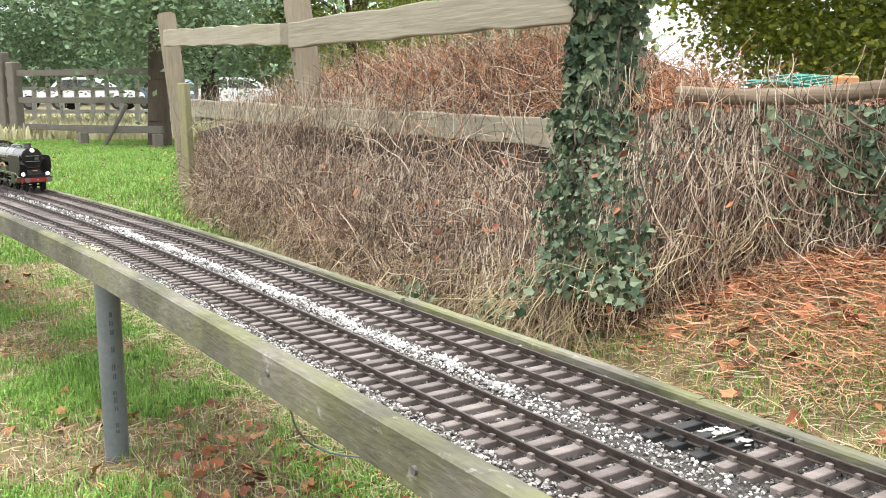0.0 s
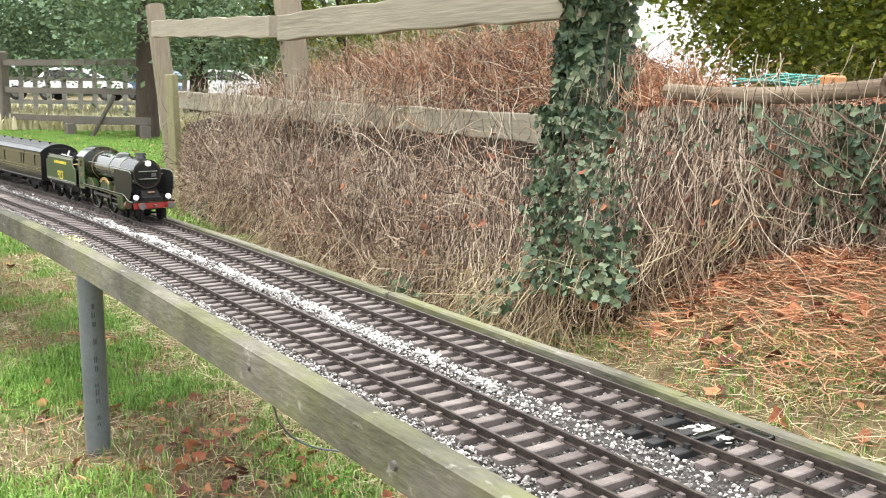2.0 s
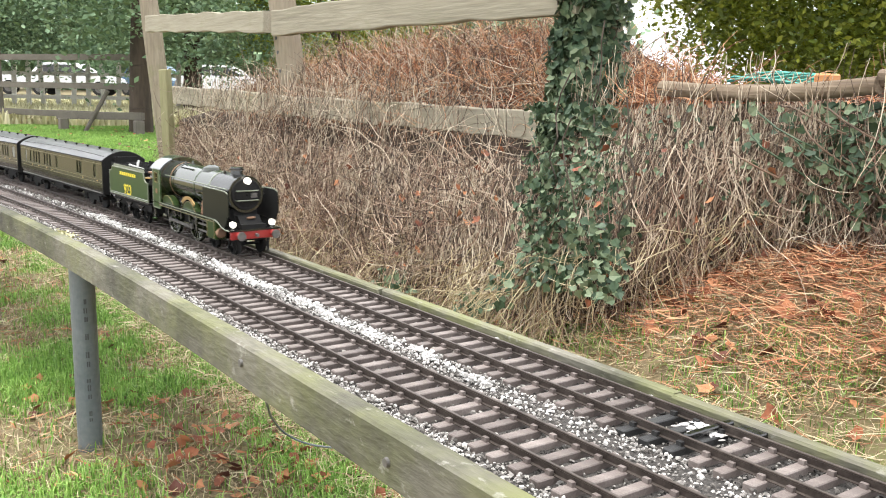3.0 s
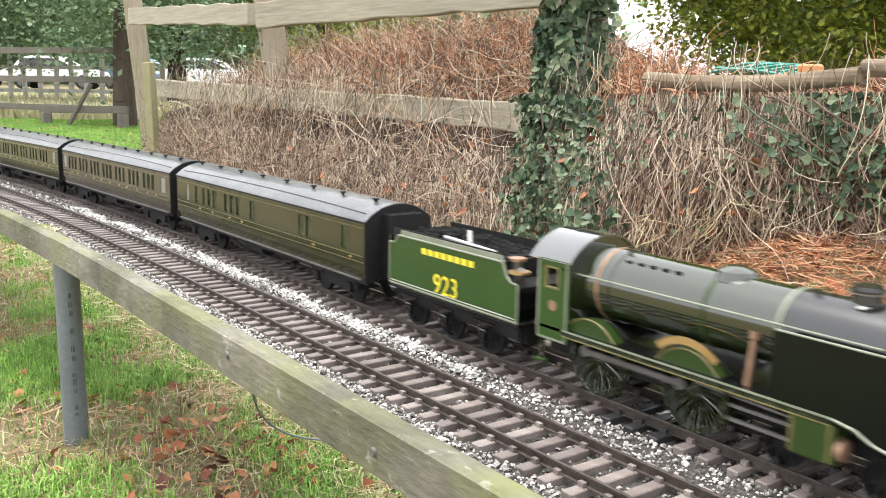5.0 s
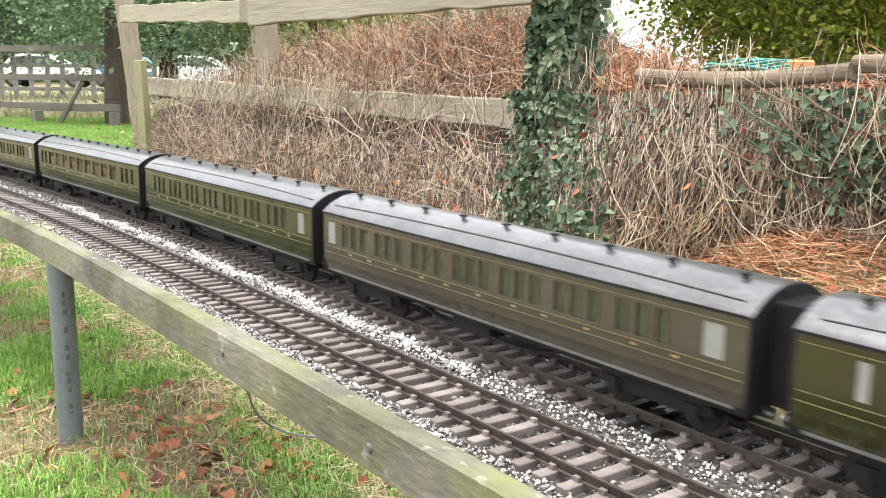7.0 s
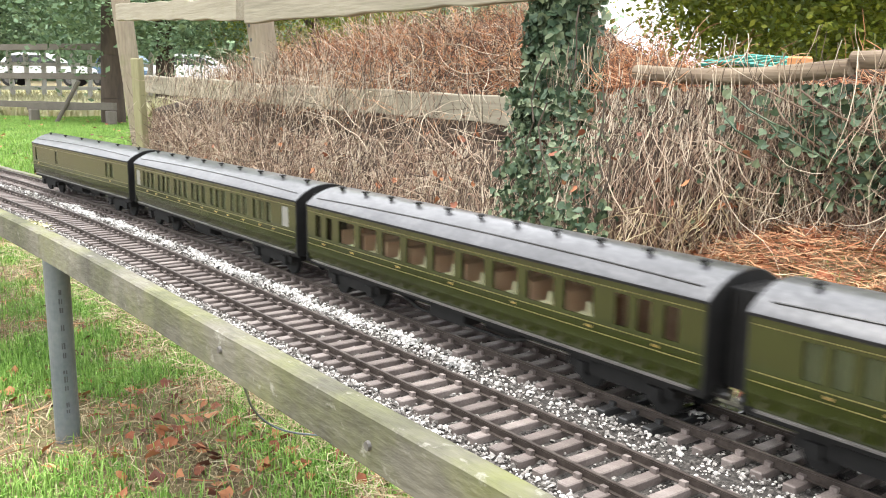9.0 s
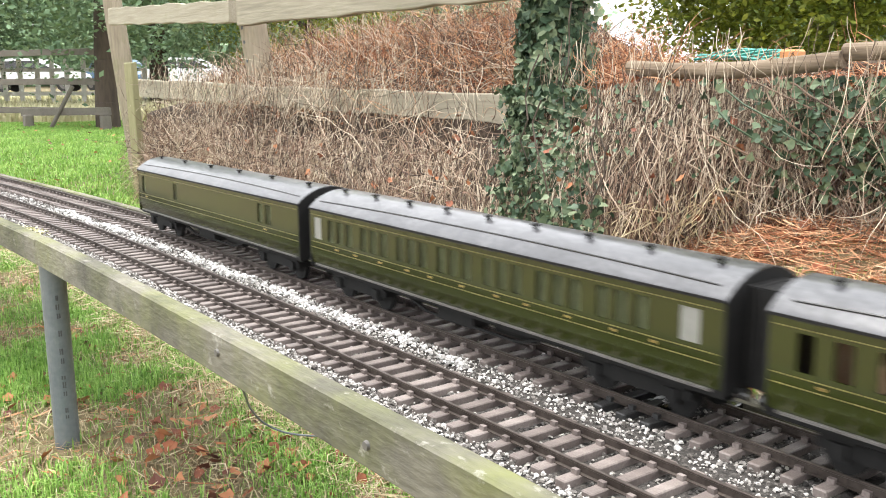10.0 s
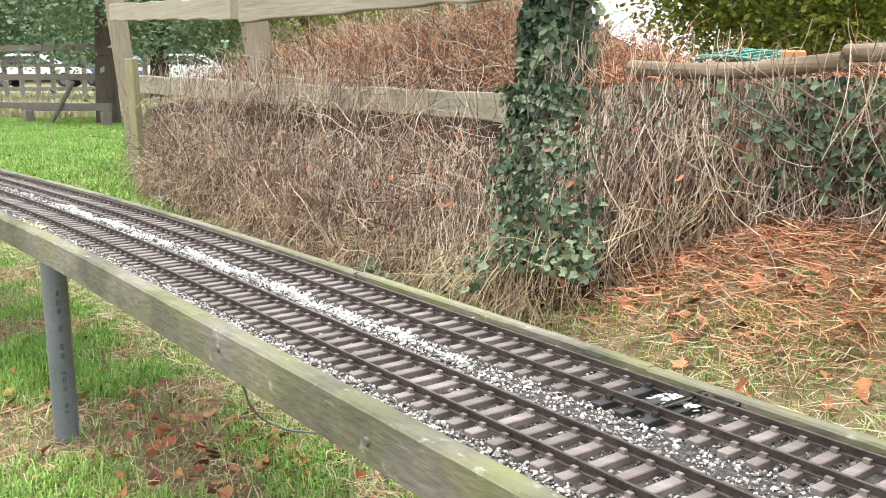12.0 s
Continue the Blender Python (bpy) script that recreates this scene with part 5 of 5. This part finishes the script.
    P("lamp", rod(B(), (X(-0.9), 0.0, 3.5), (X(-0.76), 0.0, 3.5), 0.16, n=22), "lamp", loco, "round white lit lamp")
    P("buffer_beam", box(B(), X(-0.14), X(-0.02), -1.25, 1.25, 0.84, 1.22, 0.02), "red", loco, "red buffer beam")
    P("coupling_hook", box(B(), X(0.02), X(0.28), -0.06, 0.06, 0.95, 1.1, 0.02), "steel", loco)
    P("saddle", prism(B(), [(X(-3.0), 1.6), (X(-2.9), 2.1), (X(-1.2), 2.1), (X(-1.0), 1.6)], -0.6, 0.6), "blackmatt", loco)
    P("inside_cylinder_cover", prism(B(), [(X(-1.1), 1.3), (X(-1.1), 1.85), (X(-0.8), 1.85), (X(-0.3), 1.32)], -0.55, 0.55), "blackmatt", loco)
    P("front_step_plate", rod(B(), (X(-0.62), -0.15, 1.75), (X(-0.62), 0.25, 1.75), 0.06, n=10), "copper", loco)
    # cab
    for side in (-1, 1):
        bm = B()
        y = side * 1.27
        t = 0.03
        for x0, x1, z0, z1 in ((-10.4, -9.25, 1.25, 2.66), (-10.4, -10.1, 2.66, 3.24), (-9.6, -9.25, 2.66, 3.24), (-10.4, -9.25, 3.2, 3.42)):
            box(bm, X(x0), X(x1), y - t, y + t, z0, z1)
        cs = P("cab_side", bm, "green", loco, "green cab side with an open window")
        for x in (-10.36, -9.3):
            P("cab_lining", box(B(), X(x) - 0.035, X(x) + 0.035, y - 0.04, y + 0.04, 1.27, 3.36), "silver", cs, "pale lining")
        P("cab_lining", box(B(), X(-10.38), X(-9.27), y - 0.04, y + 0.04, 1.26, 1.32), "silver", cs, "pale lining")
        bm = B()
        for x0, x1, z0, z1 in ((-10.12, -10.06, 2.64, 3.24), (-9.64, -9.58, 2.64, 3.24), (-10.12, -9.58, 2.64, 2.69), (-10.12, -9.58, 3.19, 3.24)):
            box(bm, X(x0), X(x1), y - 0.042, y + 0.042, z0, z1)
        P("window_frame", bm, "lining", cs, "pale window frame")
        P("number_plate", rod(B(), (X(-9.8), y + side * 0.03, 2.2), (X(-9.8), y + side * 0.05, 2.2), 0.14, n=20), "copper", cs, "oval copper plate")
        P("cab_step", box(B(), X(-10.4), X(-10.0), side * 1.25 - 0.12, side * 1.25 + 0.05, 0.62, 0.68), "green", loco, "green footstep")
        P("step_hanger", box(B(), X(-10.3), X(-10.1), side * 1.27 - 0.02, side * 1.27 + 0.02, 0.62, 1.25), "olive", loco)
    bm = prism(B(), [(y, z) for y, z in [(-1.27, 1.6), (-1.27, 3.38)] + arc(0, 2.465, 1.545, 143, 37, 14) + [(1.27, 3.38), (1.27, 1.6)]], -0.03, 0.03)
    bmesh.ops.rotate(bm, verts=bm.verts, cent=(0, 0, 0), matrix=Matrix.Rotation(radians(90), 3, "Z"))
    bmesh.ops.translate(bm, verts=bm.verts, vec=(X(-9.3), 0, 0))
    P("cab_front", bm, "olive", loco, "dark green cab front")
    top = arc(0, 2.465, 1.60, 145, 35, 18)
    bm = loft(B(), top + arc(0, 2.465, 1.55, 35, 145, 18), X(-10.75), X(-9.2))
    P("cab_roof", bm, "cabroof", loco, "shiny grey cab roof", True)
    P("backhead", box(B(), X(-9.75), X(-9.6), -0.75, 0.75, 1.6, 3.1), "blackmatt", loco)
    # wheels and rods
    for x in (-8.6, -5.5):
        wheelset(loco, X(x), 1.0, 20, "driving_wheelset", "olive")
    for x in (-3.15, -0.95):
        wheelset(loco, X(x), 0.48, 10, "bogie_wheelset")
    for side in (-1, 1):
        bm = box(B(), -1.58, 1.58, side * 0.93 - 0.03, side * 0.93 + 0.03, -0.07, 0.07)
        for x in (-1.55, 1.55):
            rod(bm, (x, side * 0.93 - 0.045, 0), (x, side * 0.93 + 0.045, 0), 0.15, n=16)
        ob = P("coupling_rod", bm, "steel", loco, "steel coupling rod")
        RODS.append((ob, Vector((X(-7.05), 0, 1.0)) * K, 0.33 * K, 1.0 * K))
    return loco


def build_tender():
    t = empty("tender", "malachite green model tender with yellow numerals and coal", "tender")
    C = 14.75

    def X(v):
        return v + C
    x0, x1 = X(-17.8), X(-11.2)
    P("frame", box(B(), x0 + 0.2, x1 - 0.1, -0.85, 0.85, 0.7, 1.3), "blackmatt", t)
    P("footplate", box(B(), x0, x1, -1.28, 1.28, 1.24, 1.36, 0.02), "black", t)
    for side in (-1, 1):
        y = side * 1.25
        outline = [(x0 + 0.05, 1.38), (x0 + 0.05, 2.72), (x0 + 0.3, 2.74), (x0 + 0.42, 2.8), (x0 + 0.55, 2.98), (x0 + 0.62, 3.0), (x1 - 0.72, 3.0), (x1 - 0.64, 2.86), (x1 - 0.52, 2.62), (x1 - 0.34, 2.48), (x1 - 0.05, 2.46), (x1 - 0.05, 1.38)]
        s = P("tender_side", prism(B(), outline, y - 0.03, y + 0.03), "green", t, "malachite green side sheet")
        bm = B()
        for (ax, az), (bx, bz) in zip(outline, outline[1:] + outline[:1]):
            rod(bm, (ax, y + side * 0.03, az), (bx, y + side * 0.03, bz), 0.034, n=6)
        P("side_lining", bm, "silver", s, "pale grey border")
        bm = B()
        inset = [(x0 + 0.13, 1.47), (x0 + 0.13, 2.64), (x1 - 0.14, 2.28), (x1 - 0.14, 1.47)]
        for a, b in ((inset[0], inset[3]),):
            rod(bm, (a[0], y + side * 0.028, a[1]), (b[0], y + side * 0.028, b[1]), 0.02, n=6)
        P("side_lining", bm, "cream", s, "thin white line")
        bm = prism(B(), [(x0 + 0.62, 2.98), (x0 + 0.62, 3.16), (x1 - 0.85, 3.16), (x1 - 0.74, 2.98)], y - side * 0.06 - 0.02, y - side * 0.06 + 0.02)
        P("flare", bm, "silver" if side < 0 else "blackmatt", t, "pale upper edge of the tank")
        P("tank_liner", box(B(), x0 + 0.1, x1 - 0.9, y - side * 0.10 - 0.012, y - side * 0.10 + 0.012, 2.3, 3.2), "blackmatt", t, "black inside of the tank")
        # name in bars and the number
        n = 8
        w = 2.75
        for i in range(n):
            cx = X(-14.55) + (i - (n - 1) / 2) * w / n * (-side if side > 0 else 1)
            P("lettering_bar", box(B(), cx - 0.125, cx + 0.125, y + side * 0.03 - 0.01, y + side * 0.03 + 0.012, 2.60, 2.79), "yellow", s, "yellow lettering")
        place = Matrix.Translation(Vector((X(-14.6), y + side * 0.036, 1.5)) * K) @ (pose(0, 0, 0, 90, 0, 0) if side < 0 else pose(0, 0, 0, 90, 0, 180))
        num = text_part("numerals", "923", 0.86 * K, "yellow", s, place, "large yellow numerals")
        # axle boxes and springs
        P("outside_frame", prism(B(), [(x0 + 0.2, 0.75), (x0 + 0.2, 1.26), (x1 - 0.2, 1.26), (x1 - 0.2, 0.75), (x1 - 0.7, 0.9), (x0 + 0.7, 0.9)], side * 1.0 - 0.03, side * 1.0 + 0.03), "blackmatt", t)
        for x in (-16.9, -14.95, -13.0):
            P("axle_box", box(B(), X(x) - 0.16, X(x) + 0.16, side * 1.06 - 0.08, side * 1.06 + 0.08, 0.45, 0.8, 0.03), "black", t)
            bm = B()
            for k in range(4):
                box(bm, X(x) - 0.5 + k * 0.1, X(x) + 0.5 - k * 0.1, side * 1.07 - 0.05, side * 1.07 + 0.05, 1.0 - k * 0.05, 1.04 - k * 0.05)
            P("leaf_spring", bm, "black", t)
        P("buffer", rod(B(), (x0 - 0.35, side * 0.87, 1.05), (x0, side * 0.87, 1.05), 0.14, n=14), "black", t)
        P("tender_step", box(B(), x1 - 0.45, x1 - 0.1, side * 1.2 - 0.1, side * 1.2 + 0.05, 0.55, 0.6), "black", t)
    P("tank_end", box(B(), x0 + 0.02, x0 + 0.08, -1.25, 1.25, 1.36, 2.95), "black", t)
    P("front_bulkhead", box(B(), x1 - 1.25, x1 - 1.15, -1.2, 1.2, 1.36, 2.9), "blackmatt", t)
    P("tank_top", box(B(), x0 + 0.05, x1 - 0.1, -1.22, 1.22, 2.2, 2.34), "blackmatt", t)
    rng = random.Random(8)
    V, F = [], []
    bm = B()
    for _ in range(170):
        x, y = rng.uniform(x0 + 0.5, x1 - 1.4), rng.uniform(-1.0, 1.0)
        z = 2.78 + 0.3 * (1 - abs((x - (x0 + 2.2)) / 3.0) ** 2) * (1 - (y / 1.2) ** 2)
        m = Matrix.Translation((x, y, z)) @ Euler((rng.uniform(0, 3), rng.uniform(0, 3), rng.uniform(0, 3))).to_matrix().to_4x4() @ Matrix.Diagonal((rng.uniform(.14, .28), rng.uniform(.14, .26), rng.uniform(.1, .2), 1))
        bmesh.ops.create_icosphere(bm, subdivisions=1, radius=1, matrix=m)
    box(bm, x0 + 0.5, x1 - 1.3, -1.1, 1.1, 2.3, 2.95)
    tagged(P("coal", bm, "coal", t, "heap of black coal"), kind="stuff")
    P("fire_iron", rod(B(), (x1 - 3.9, -0.95, 3.22), (x1 - 1.4, -0.98, 3.14), 0.06, n=8), "cream", t, "pale fire iron")
    P("fire_iron", rod(B(), (x1 - 2.7, -0.9, 3.2), (x1 - 3.0, -0.7, 3.5), 0.07, n=8), "cream", t, "pale fire iron")
    P("filler_lid", rod(B(), (x1 - 0.75, -0.7, 2.98), (x1 - 0.75, -0.7, 3.06), 0.25, n=20), "copper", t, "round copper filler lid")
    P("filler_neck", rod(B(), (x1 - 0.75, -0.7, 2.34), (x1 - 0.75, -0.7, 2.98), 0.15, n=20), "steel", t)
    P("hand_pump", rod(B(), (x1 - 0.5, -0.9, 2.34), (x1 - 0.3, -0.9, 2.8), 0.13, n=12), "steel", t)
    P("valve_wheel", rod(B(), (x1 - 0.3, -1.0, 2.72), (x1 - 0.3, -1.0, 2.78), 0.3, n=16), "brass", t, "brass hand wheel")
    P("draw_bar", box(B(), x1 - 0.1, x1 + 1.0, -0.2, 0.2, 1.0, 1.15), "blackmatt", t)
    for x in (-16.9, -14.95, -13.0):
        wheelset(t, X(x), 0.6, 12)
    return t


COMPARTMENTS = [(-7.55 + g * 2.18 + k * 0.62, 0.42) for g in range(7) for k in range(3)]
LAYOUTS = {
    "brake": ([(7.7, 0.5), (4.35, 0.45), (4.95, 0.45), (-0.1, 0.5), (-1.6, 0.42), (-2.25, 0.42), (-2.9, 0.42), (-4.2, 0.42), (-4.85, 0.42), (-5.5, 0.42), (-6.4, 0.42)], [(-7.6, 0.26)]),
    "compartment": (COMPARTMENTS, [(8.15, 0.55), (-8.5, 0.5)]),
    "third": (COMPARTMENTS, [(8.15, 0.5)]),
    "dining": ([(-8.2, 0.4), (-7.4, 0.4)] + [(-6.2 + 1.42 * i, 1.05) for i in range(9)] + [(6.6, 0.42), (7.3, 0.42), (8.1, 0.42)], []),
    "van": ([(-7.9, 0.42), (-3.6, 0.5), (5.5, 0.5), (6.2, 0.5)], []),
}


def build_coach(kind, label, paint, rng):
    c = empty("passenger_coach", label, "railway coach", "coaches of the train")
    H, W = (8.7 if kind == "van" else 9.05), 1.37
    windows, panels = LAYOUTS[kind]
    z0, z1, w0, w1 = 1.12, 3.14, 2.05, 2.84
    for side in (-1, 1):
        bm = B()

        def wall(xa, xb, za, zb):
            ya, yb = (side * (W - 0.07 if z < 1.4 else W) for z in (za, zb))
            t = side * 0.06
            vs = [bm.verts.new(p) for p in ((xa, ya, za), (xb, ya, za), (xb, yb, zb), (xa, yb, zb), (xa, ya - t, za), (xb, ya - t, za), (xb, yb - t, zb), (xa, yb - t, zb))]
            for q in ((0, 1, 2, 3), (7, 6, 5, 4), (4, 5, 1, 0), (3, 2, 6, 7), (1, 5, 6, 2), (4, 0, 3, 7)):
                bm.faces.new([vs[i] for i in q])
        wall(-H, H, z0, 1.45)
        wall(-H, H, 1.45, w0)
        wall(-H, H, w1, z1)
        cuts = sorted([(x - w / 2, x + w / 2) for x, w in windows + panels])
        last = -H
        for a, b in cuts + [(H, H)]:
            if a > last:
                wall(last, a, w0, w1)
            last = b
        bmesh.ops.recalc_face_normals(bm, faces=bm.faces)
        body = P("body_side", bm, paint, c)
        for x, w in windows:
            P("window_pane", box(B(), x - w / 2, x + w / 2, side * (W - 0.045) - 0.008, side * (W - 0.045) + 0.008, w0, w1), "glass", body)
        for x, w in panels:
            P("frosted_pane", box(B(), x - w / 2, x + w / 2, side * (W - 0.03) - 0.01, side * (W - 0.03) + 0.01, w0, w1), "frosted", body, "frosted white lavatory window")
        for z, t in ((1.93, 0.022), (1.72, 0.022), (2.93, 0.02)):
            P("lining", line_strip(B(), -H + 0.1, H - 0.1, side * (W + 0.004), z, t, 0.008), "lining", body, "thin yellow line")
        for x, w in windows[::2]:
            P("ventilator_bonnet", box(B(), x - 0.28, x + 0.28, side * W - 0.02, side * W + 0.025, 2.97, 3.07), paint, body)
            P("door_handle", box(B(), x + 0.32, x + 0.46, side * W - 0.02, side * W + 0.03, 1.80, 1.86), "brass", body, "small brass handle")
        P("solebar", box(B(), -H, H, side * 1.22 - 0.04, side * 1.22 + 0.04, 0.92, 1.13), "blackmatt", c)
        P("step_board", box(B(), -H + 0.3, H - 0.3, side * 1.33 - 0.05, side * 1.33 + 0.04, 1.06, 1.11), "steel", c, "pale footboard")
        # One added sheet behind all panes imitates glass paled by reflection.
        if kind != "dining":
            P("window_blind", box(B(), -H + 0.2, H - 0.2, side * 1.29 - 0.006, side * 1.29 + 0.006, 1.5, 2.95), "paneback", c, "drab sheet behind the panes, standing in for reflections in the glass")
    # roof with rain strips and ventilators
    outer = arc(0, 1.75, 1.98, 134, 46, 18)
    outer = [(-W - 0.03, 3.13)] + [(y, z) for y, z in outer] + [(W + 0.03, 3.13)]
    inner = [(y * 0.955, z - 0.07) for y, z in outer[::-1]]
    roof = P("roof", loft(B(), outer + inner, -H - 0.03, H + 0.03), "roof", c, "smooth grey arched roof", True)
    for side in (-1, 1):
        strip_pts = []
        for i in range(13):
            x = -H + 0.35 + (2 * H - 0.7) * i / 12
            y = 0.98 + 0.14 * (abs(x) / H) ** 2
            strip_pts.append((x, side * y, 1.75 + math.sqrt(1.985 ** 2 - y * y)))
        bm = pipe(B(), strip_pts, 0.028)
        P("rain_strip", bm, "black", roof, "dark rain strip")
        P("gutter", box(B(), -H, H, side * (W + 0.02) - 0.03, side * (W + 0.02) + 0.03, 3.10, 3.16), "blackmatt", roof, "dark gutter")
    nv = 9 if kind in ("compartment", "third") else 11 if kind == "dining" else 6 if kind == "van" else 8
    for i in range(nv):
        x = -H + 0.9 + (2 * H - 1.8) * i / (nv - 1)
        bm = box(B(), x - 0.05, x + 0.05, -0.40, -0.32, 3.66, 3.79)
        box(bm, x - 0.11, x + 0.11, -0.46, -0.26, 3.77, 3.83, 0.02)
        P("roof_ventilator", bm, "blackmatt", roof)
    # ends and gangways
    for e in (-1, 1):
        bm = prism(B(), [(y, z) for y, z in [(-W, 1.0), (-W, 3.12)] + arc(0, 1.75, 1.95, 134, 46, 12) + [(W, 3.12), (W, 1.0)]], -0.04, 0.04)
        bmesh.ops.rotate(bm, verts=bm.verts, cent=(0, 0, 0), matrix=Matrix.Rotation(radians(90), 3, "Z"))
        bmesh.ops.translate(bm, verts=bm.verts, vec=(e * (H + 0.005), 0, 0))
        P("end_wall", bm, "blackmatt" if kind != "van" or e > 0 else paint, c, "black coach end" if kind != "van" or e > 0 else "olive coach end")
        if kind == "van" and e < 0:
            continue
        bm = B()
        for k in range(5):
            x = e * (H + 0.08 + k * 0.09)
            g = 0.0 if k % 2 else 0.05
            box(bm, min(x, x + e * 0.09), max(x, x + e * 0.09), -0.62 - g, 0.62 + g, 1.15, 3.35 + g)
        gang = P("gangway", bm, "blackmatt", c, "black folded gangway")
        for side in (-1, 1):
            P("buffer", rod(B(), (e * (H + 0.0), side * 0.87, 1.05), (e * (H + 0.42), side * 0.87, 1.05), 0.13, n=12), "black", c)
        P("end_coupling", box(B(), min(e * H, e * (H + 0.6)), max(e * H, e * (H + 0.6)), -0.09, 0.09, 0.88, 1.0), "copper", c)
    # floor, underframe
    P("floor", box(B(), -H, H, -W + 0.08, W - 0.08, 1.05, 1.2), "blackmatt", c)
    P("truss", prism(B(), [(-3.8, 1.0), (-2.2, 0.55), (2.2, 0.55), (3.8, 1.0), (3.6, 1.0), (2.1, 0.62), (-2.1, 0.62), (-3.6, 1.0)], -1.1, -1.02), "blackmatt", c)
    P("battery_box", box(B(), -1.6, 0.2, -1.1, -0.4, 0.5, 0.95, 0.03), "blackmatt", c)
    P("vacuum_tank", rod(B(), (0.8, -0.6, 0.72), (2.4, -0.6, 0.72), 0.22, n=14), "blackmatt", c)
    if kind == "dining":
        for i in range(9):
            x = -6.2 + 1.42 * i
            P("table", box(B(), x - 0.2, x + 0.25, -1.2, -0.4, 1.95, 2.02), "table", c, "pale dining table")
            P("table_lamp", rod(B(), (x + 0.05, -1.0, 2.02), (x + 0.05, -1.0, 2.3), 0.1, 0.06, 10), "table", c, "cream table lamp")
            for d in (-0.62, 0.5):
                bm = box(B(), x + d, x + d + 0.12, -1.2, -0.35, 1.3, 2.5, 0.03)
                box(bm, x + d + (-0.02 if d > 0 else 0.1), x + d + (0.02 if d > 0 else 0.14), -1.2, -0.35, 1.3, 1.7)
                P("dining_seat", bm, "seat", c, "red-brown seat back")
        P("far_partition", box(B(), -H + 0.3, H - 0.3, 0.2, 0.26, 1.2, 3.0), "seat", c, "brown inner partition")
    # bogies
    for e in (-1, 1):
        bg = new("bogie")
        bg.parent = c
        bm = B()
        for side in (-1, 1):
            prism(bm, [(-1.75, 0.55), (-1.75, 0.75), (-0.6, 0.82), (0.6, 0.82), (1.75, 0.75), (1.75, 0.55), (0.7, 0.45), (-0.7, 0.45)], side * 1.0 - 0.05, side * 1.0 + 0.05)
            for x in (-1.22, 1.22):
                box(bm, x - 0.17, x + 0.17, side * 1.07 - 0.09, side * 1.07 + 0.09, 0.4, 0.75)
                box(bm, x - 0.45, x + 0.45, side * 1.06 - 0.05, side * 1.06 + 0.05, 0.78, 0.86)
        box(bm, -0.3, 0.3, -1.0, 1.0, 0.5, 0.95)
        box(bm, -1.75, -1.65, -1.0, 1.0, 0.55, 0.75)
        box(bm, 1.65, 1.75, -1.0, 1.0, 0.55, 0.75)
        bpy.data.objects.remove(bg)
        bg = P("bogie", bm, "blackmatt", c)
        bg.location = (e * 6.3 * K, 0, 0)
        for x in (-1.22, 1.22):
            wheelset(bg, x, 0.54)
    return c


rng_train = random.Random(77)
TRAIN = [
    (build_loco(), -5.5),
    (build_tender(), -14.75),
]
FIRST, PITCH_C = -19.52 - 9.01 + 0.25, 19.146
for i, (kind, label, paint) in enumerate((
        ("brake", "olive green model brake coach with a grey roof and few windows", "coach"),
        ("compartment", "faded brown-olive model compartment coach with a grey roof", "coachbrown"),
        ("third", "olive green model compartment coach with rows of narrow windows", "coachlit"),
        ("dining", "olive green model dining coach with red seats and pale tables", "coachlit"),
        ("compartment", "olive green model compartment coach with frosted end windows", "coachlit"),
        ("van", "olive green model luggage van at the tail with few windows", "coachlit"))):
    TRAIN.append((build_coach(kind, label, paint, rng_train), FIRST - PITCH_C * i + (0.35 if kind == "van" else 0)))


# ---- motion: the train runs along the far track, its wheels roll, its rods swing ----
def motions():
    for vehicle, offset in TRAIN:
        rows = []
        for i in range(49):
            t = i * 0.25
            x, y, h = on_line(front_at(t) + offset * K)
            rows.append((t, pose(x, y, RAIL_TOP, 0, 0, math.degrees(h))))
        walk(vehicle, rows)
    for wheels, rest, r in WHEELS:
        rows = []
        for f in range(361):
            t = f / FPS
            turn = Matrix.Rotation((front_at(t) / r) % 6.283185307, 4, "Y")
            rows.append((t, Matrix.Translation(rest) @ turn))
        walk(wheels, rows)
    for bar, rest, crank, r in RODS:
        rows = []
        for f in range(361):
            t = f / FPS
            a = front_at(t) / r
            rows.append((t, Matrix.Translation(rest + Vector((crank * math.sin(a), 0, crank * math.cos(a))))))
        walk(bar, rows)


motions()
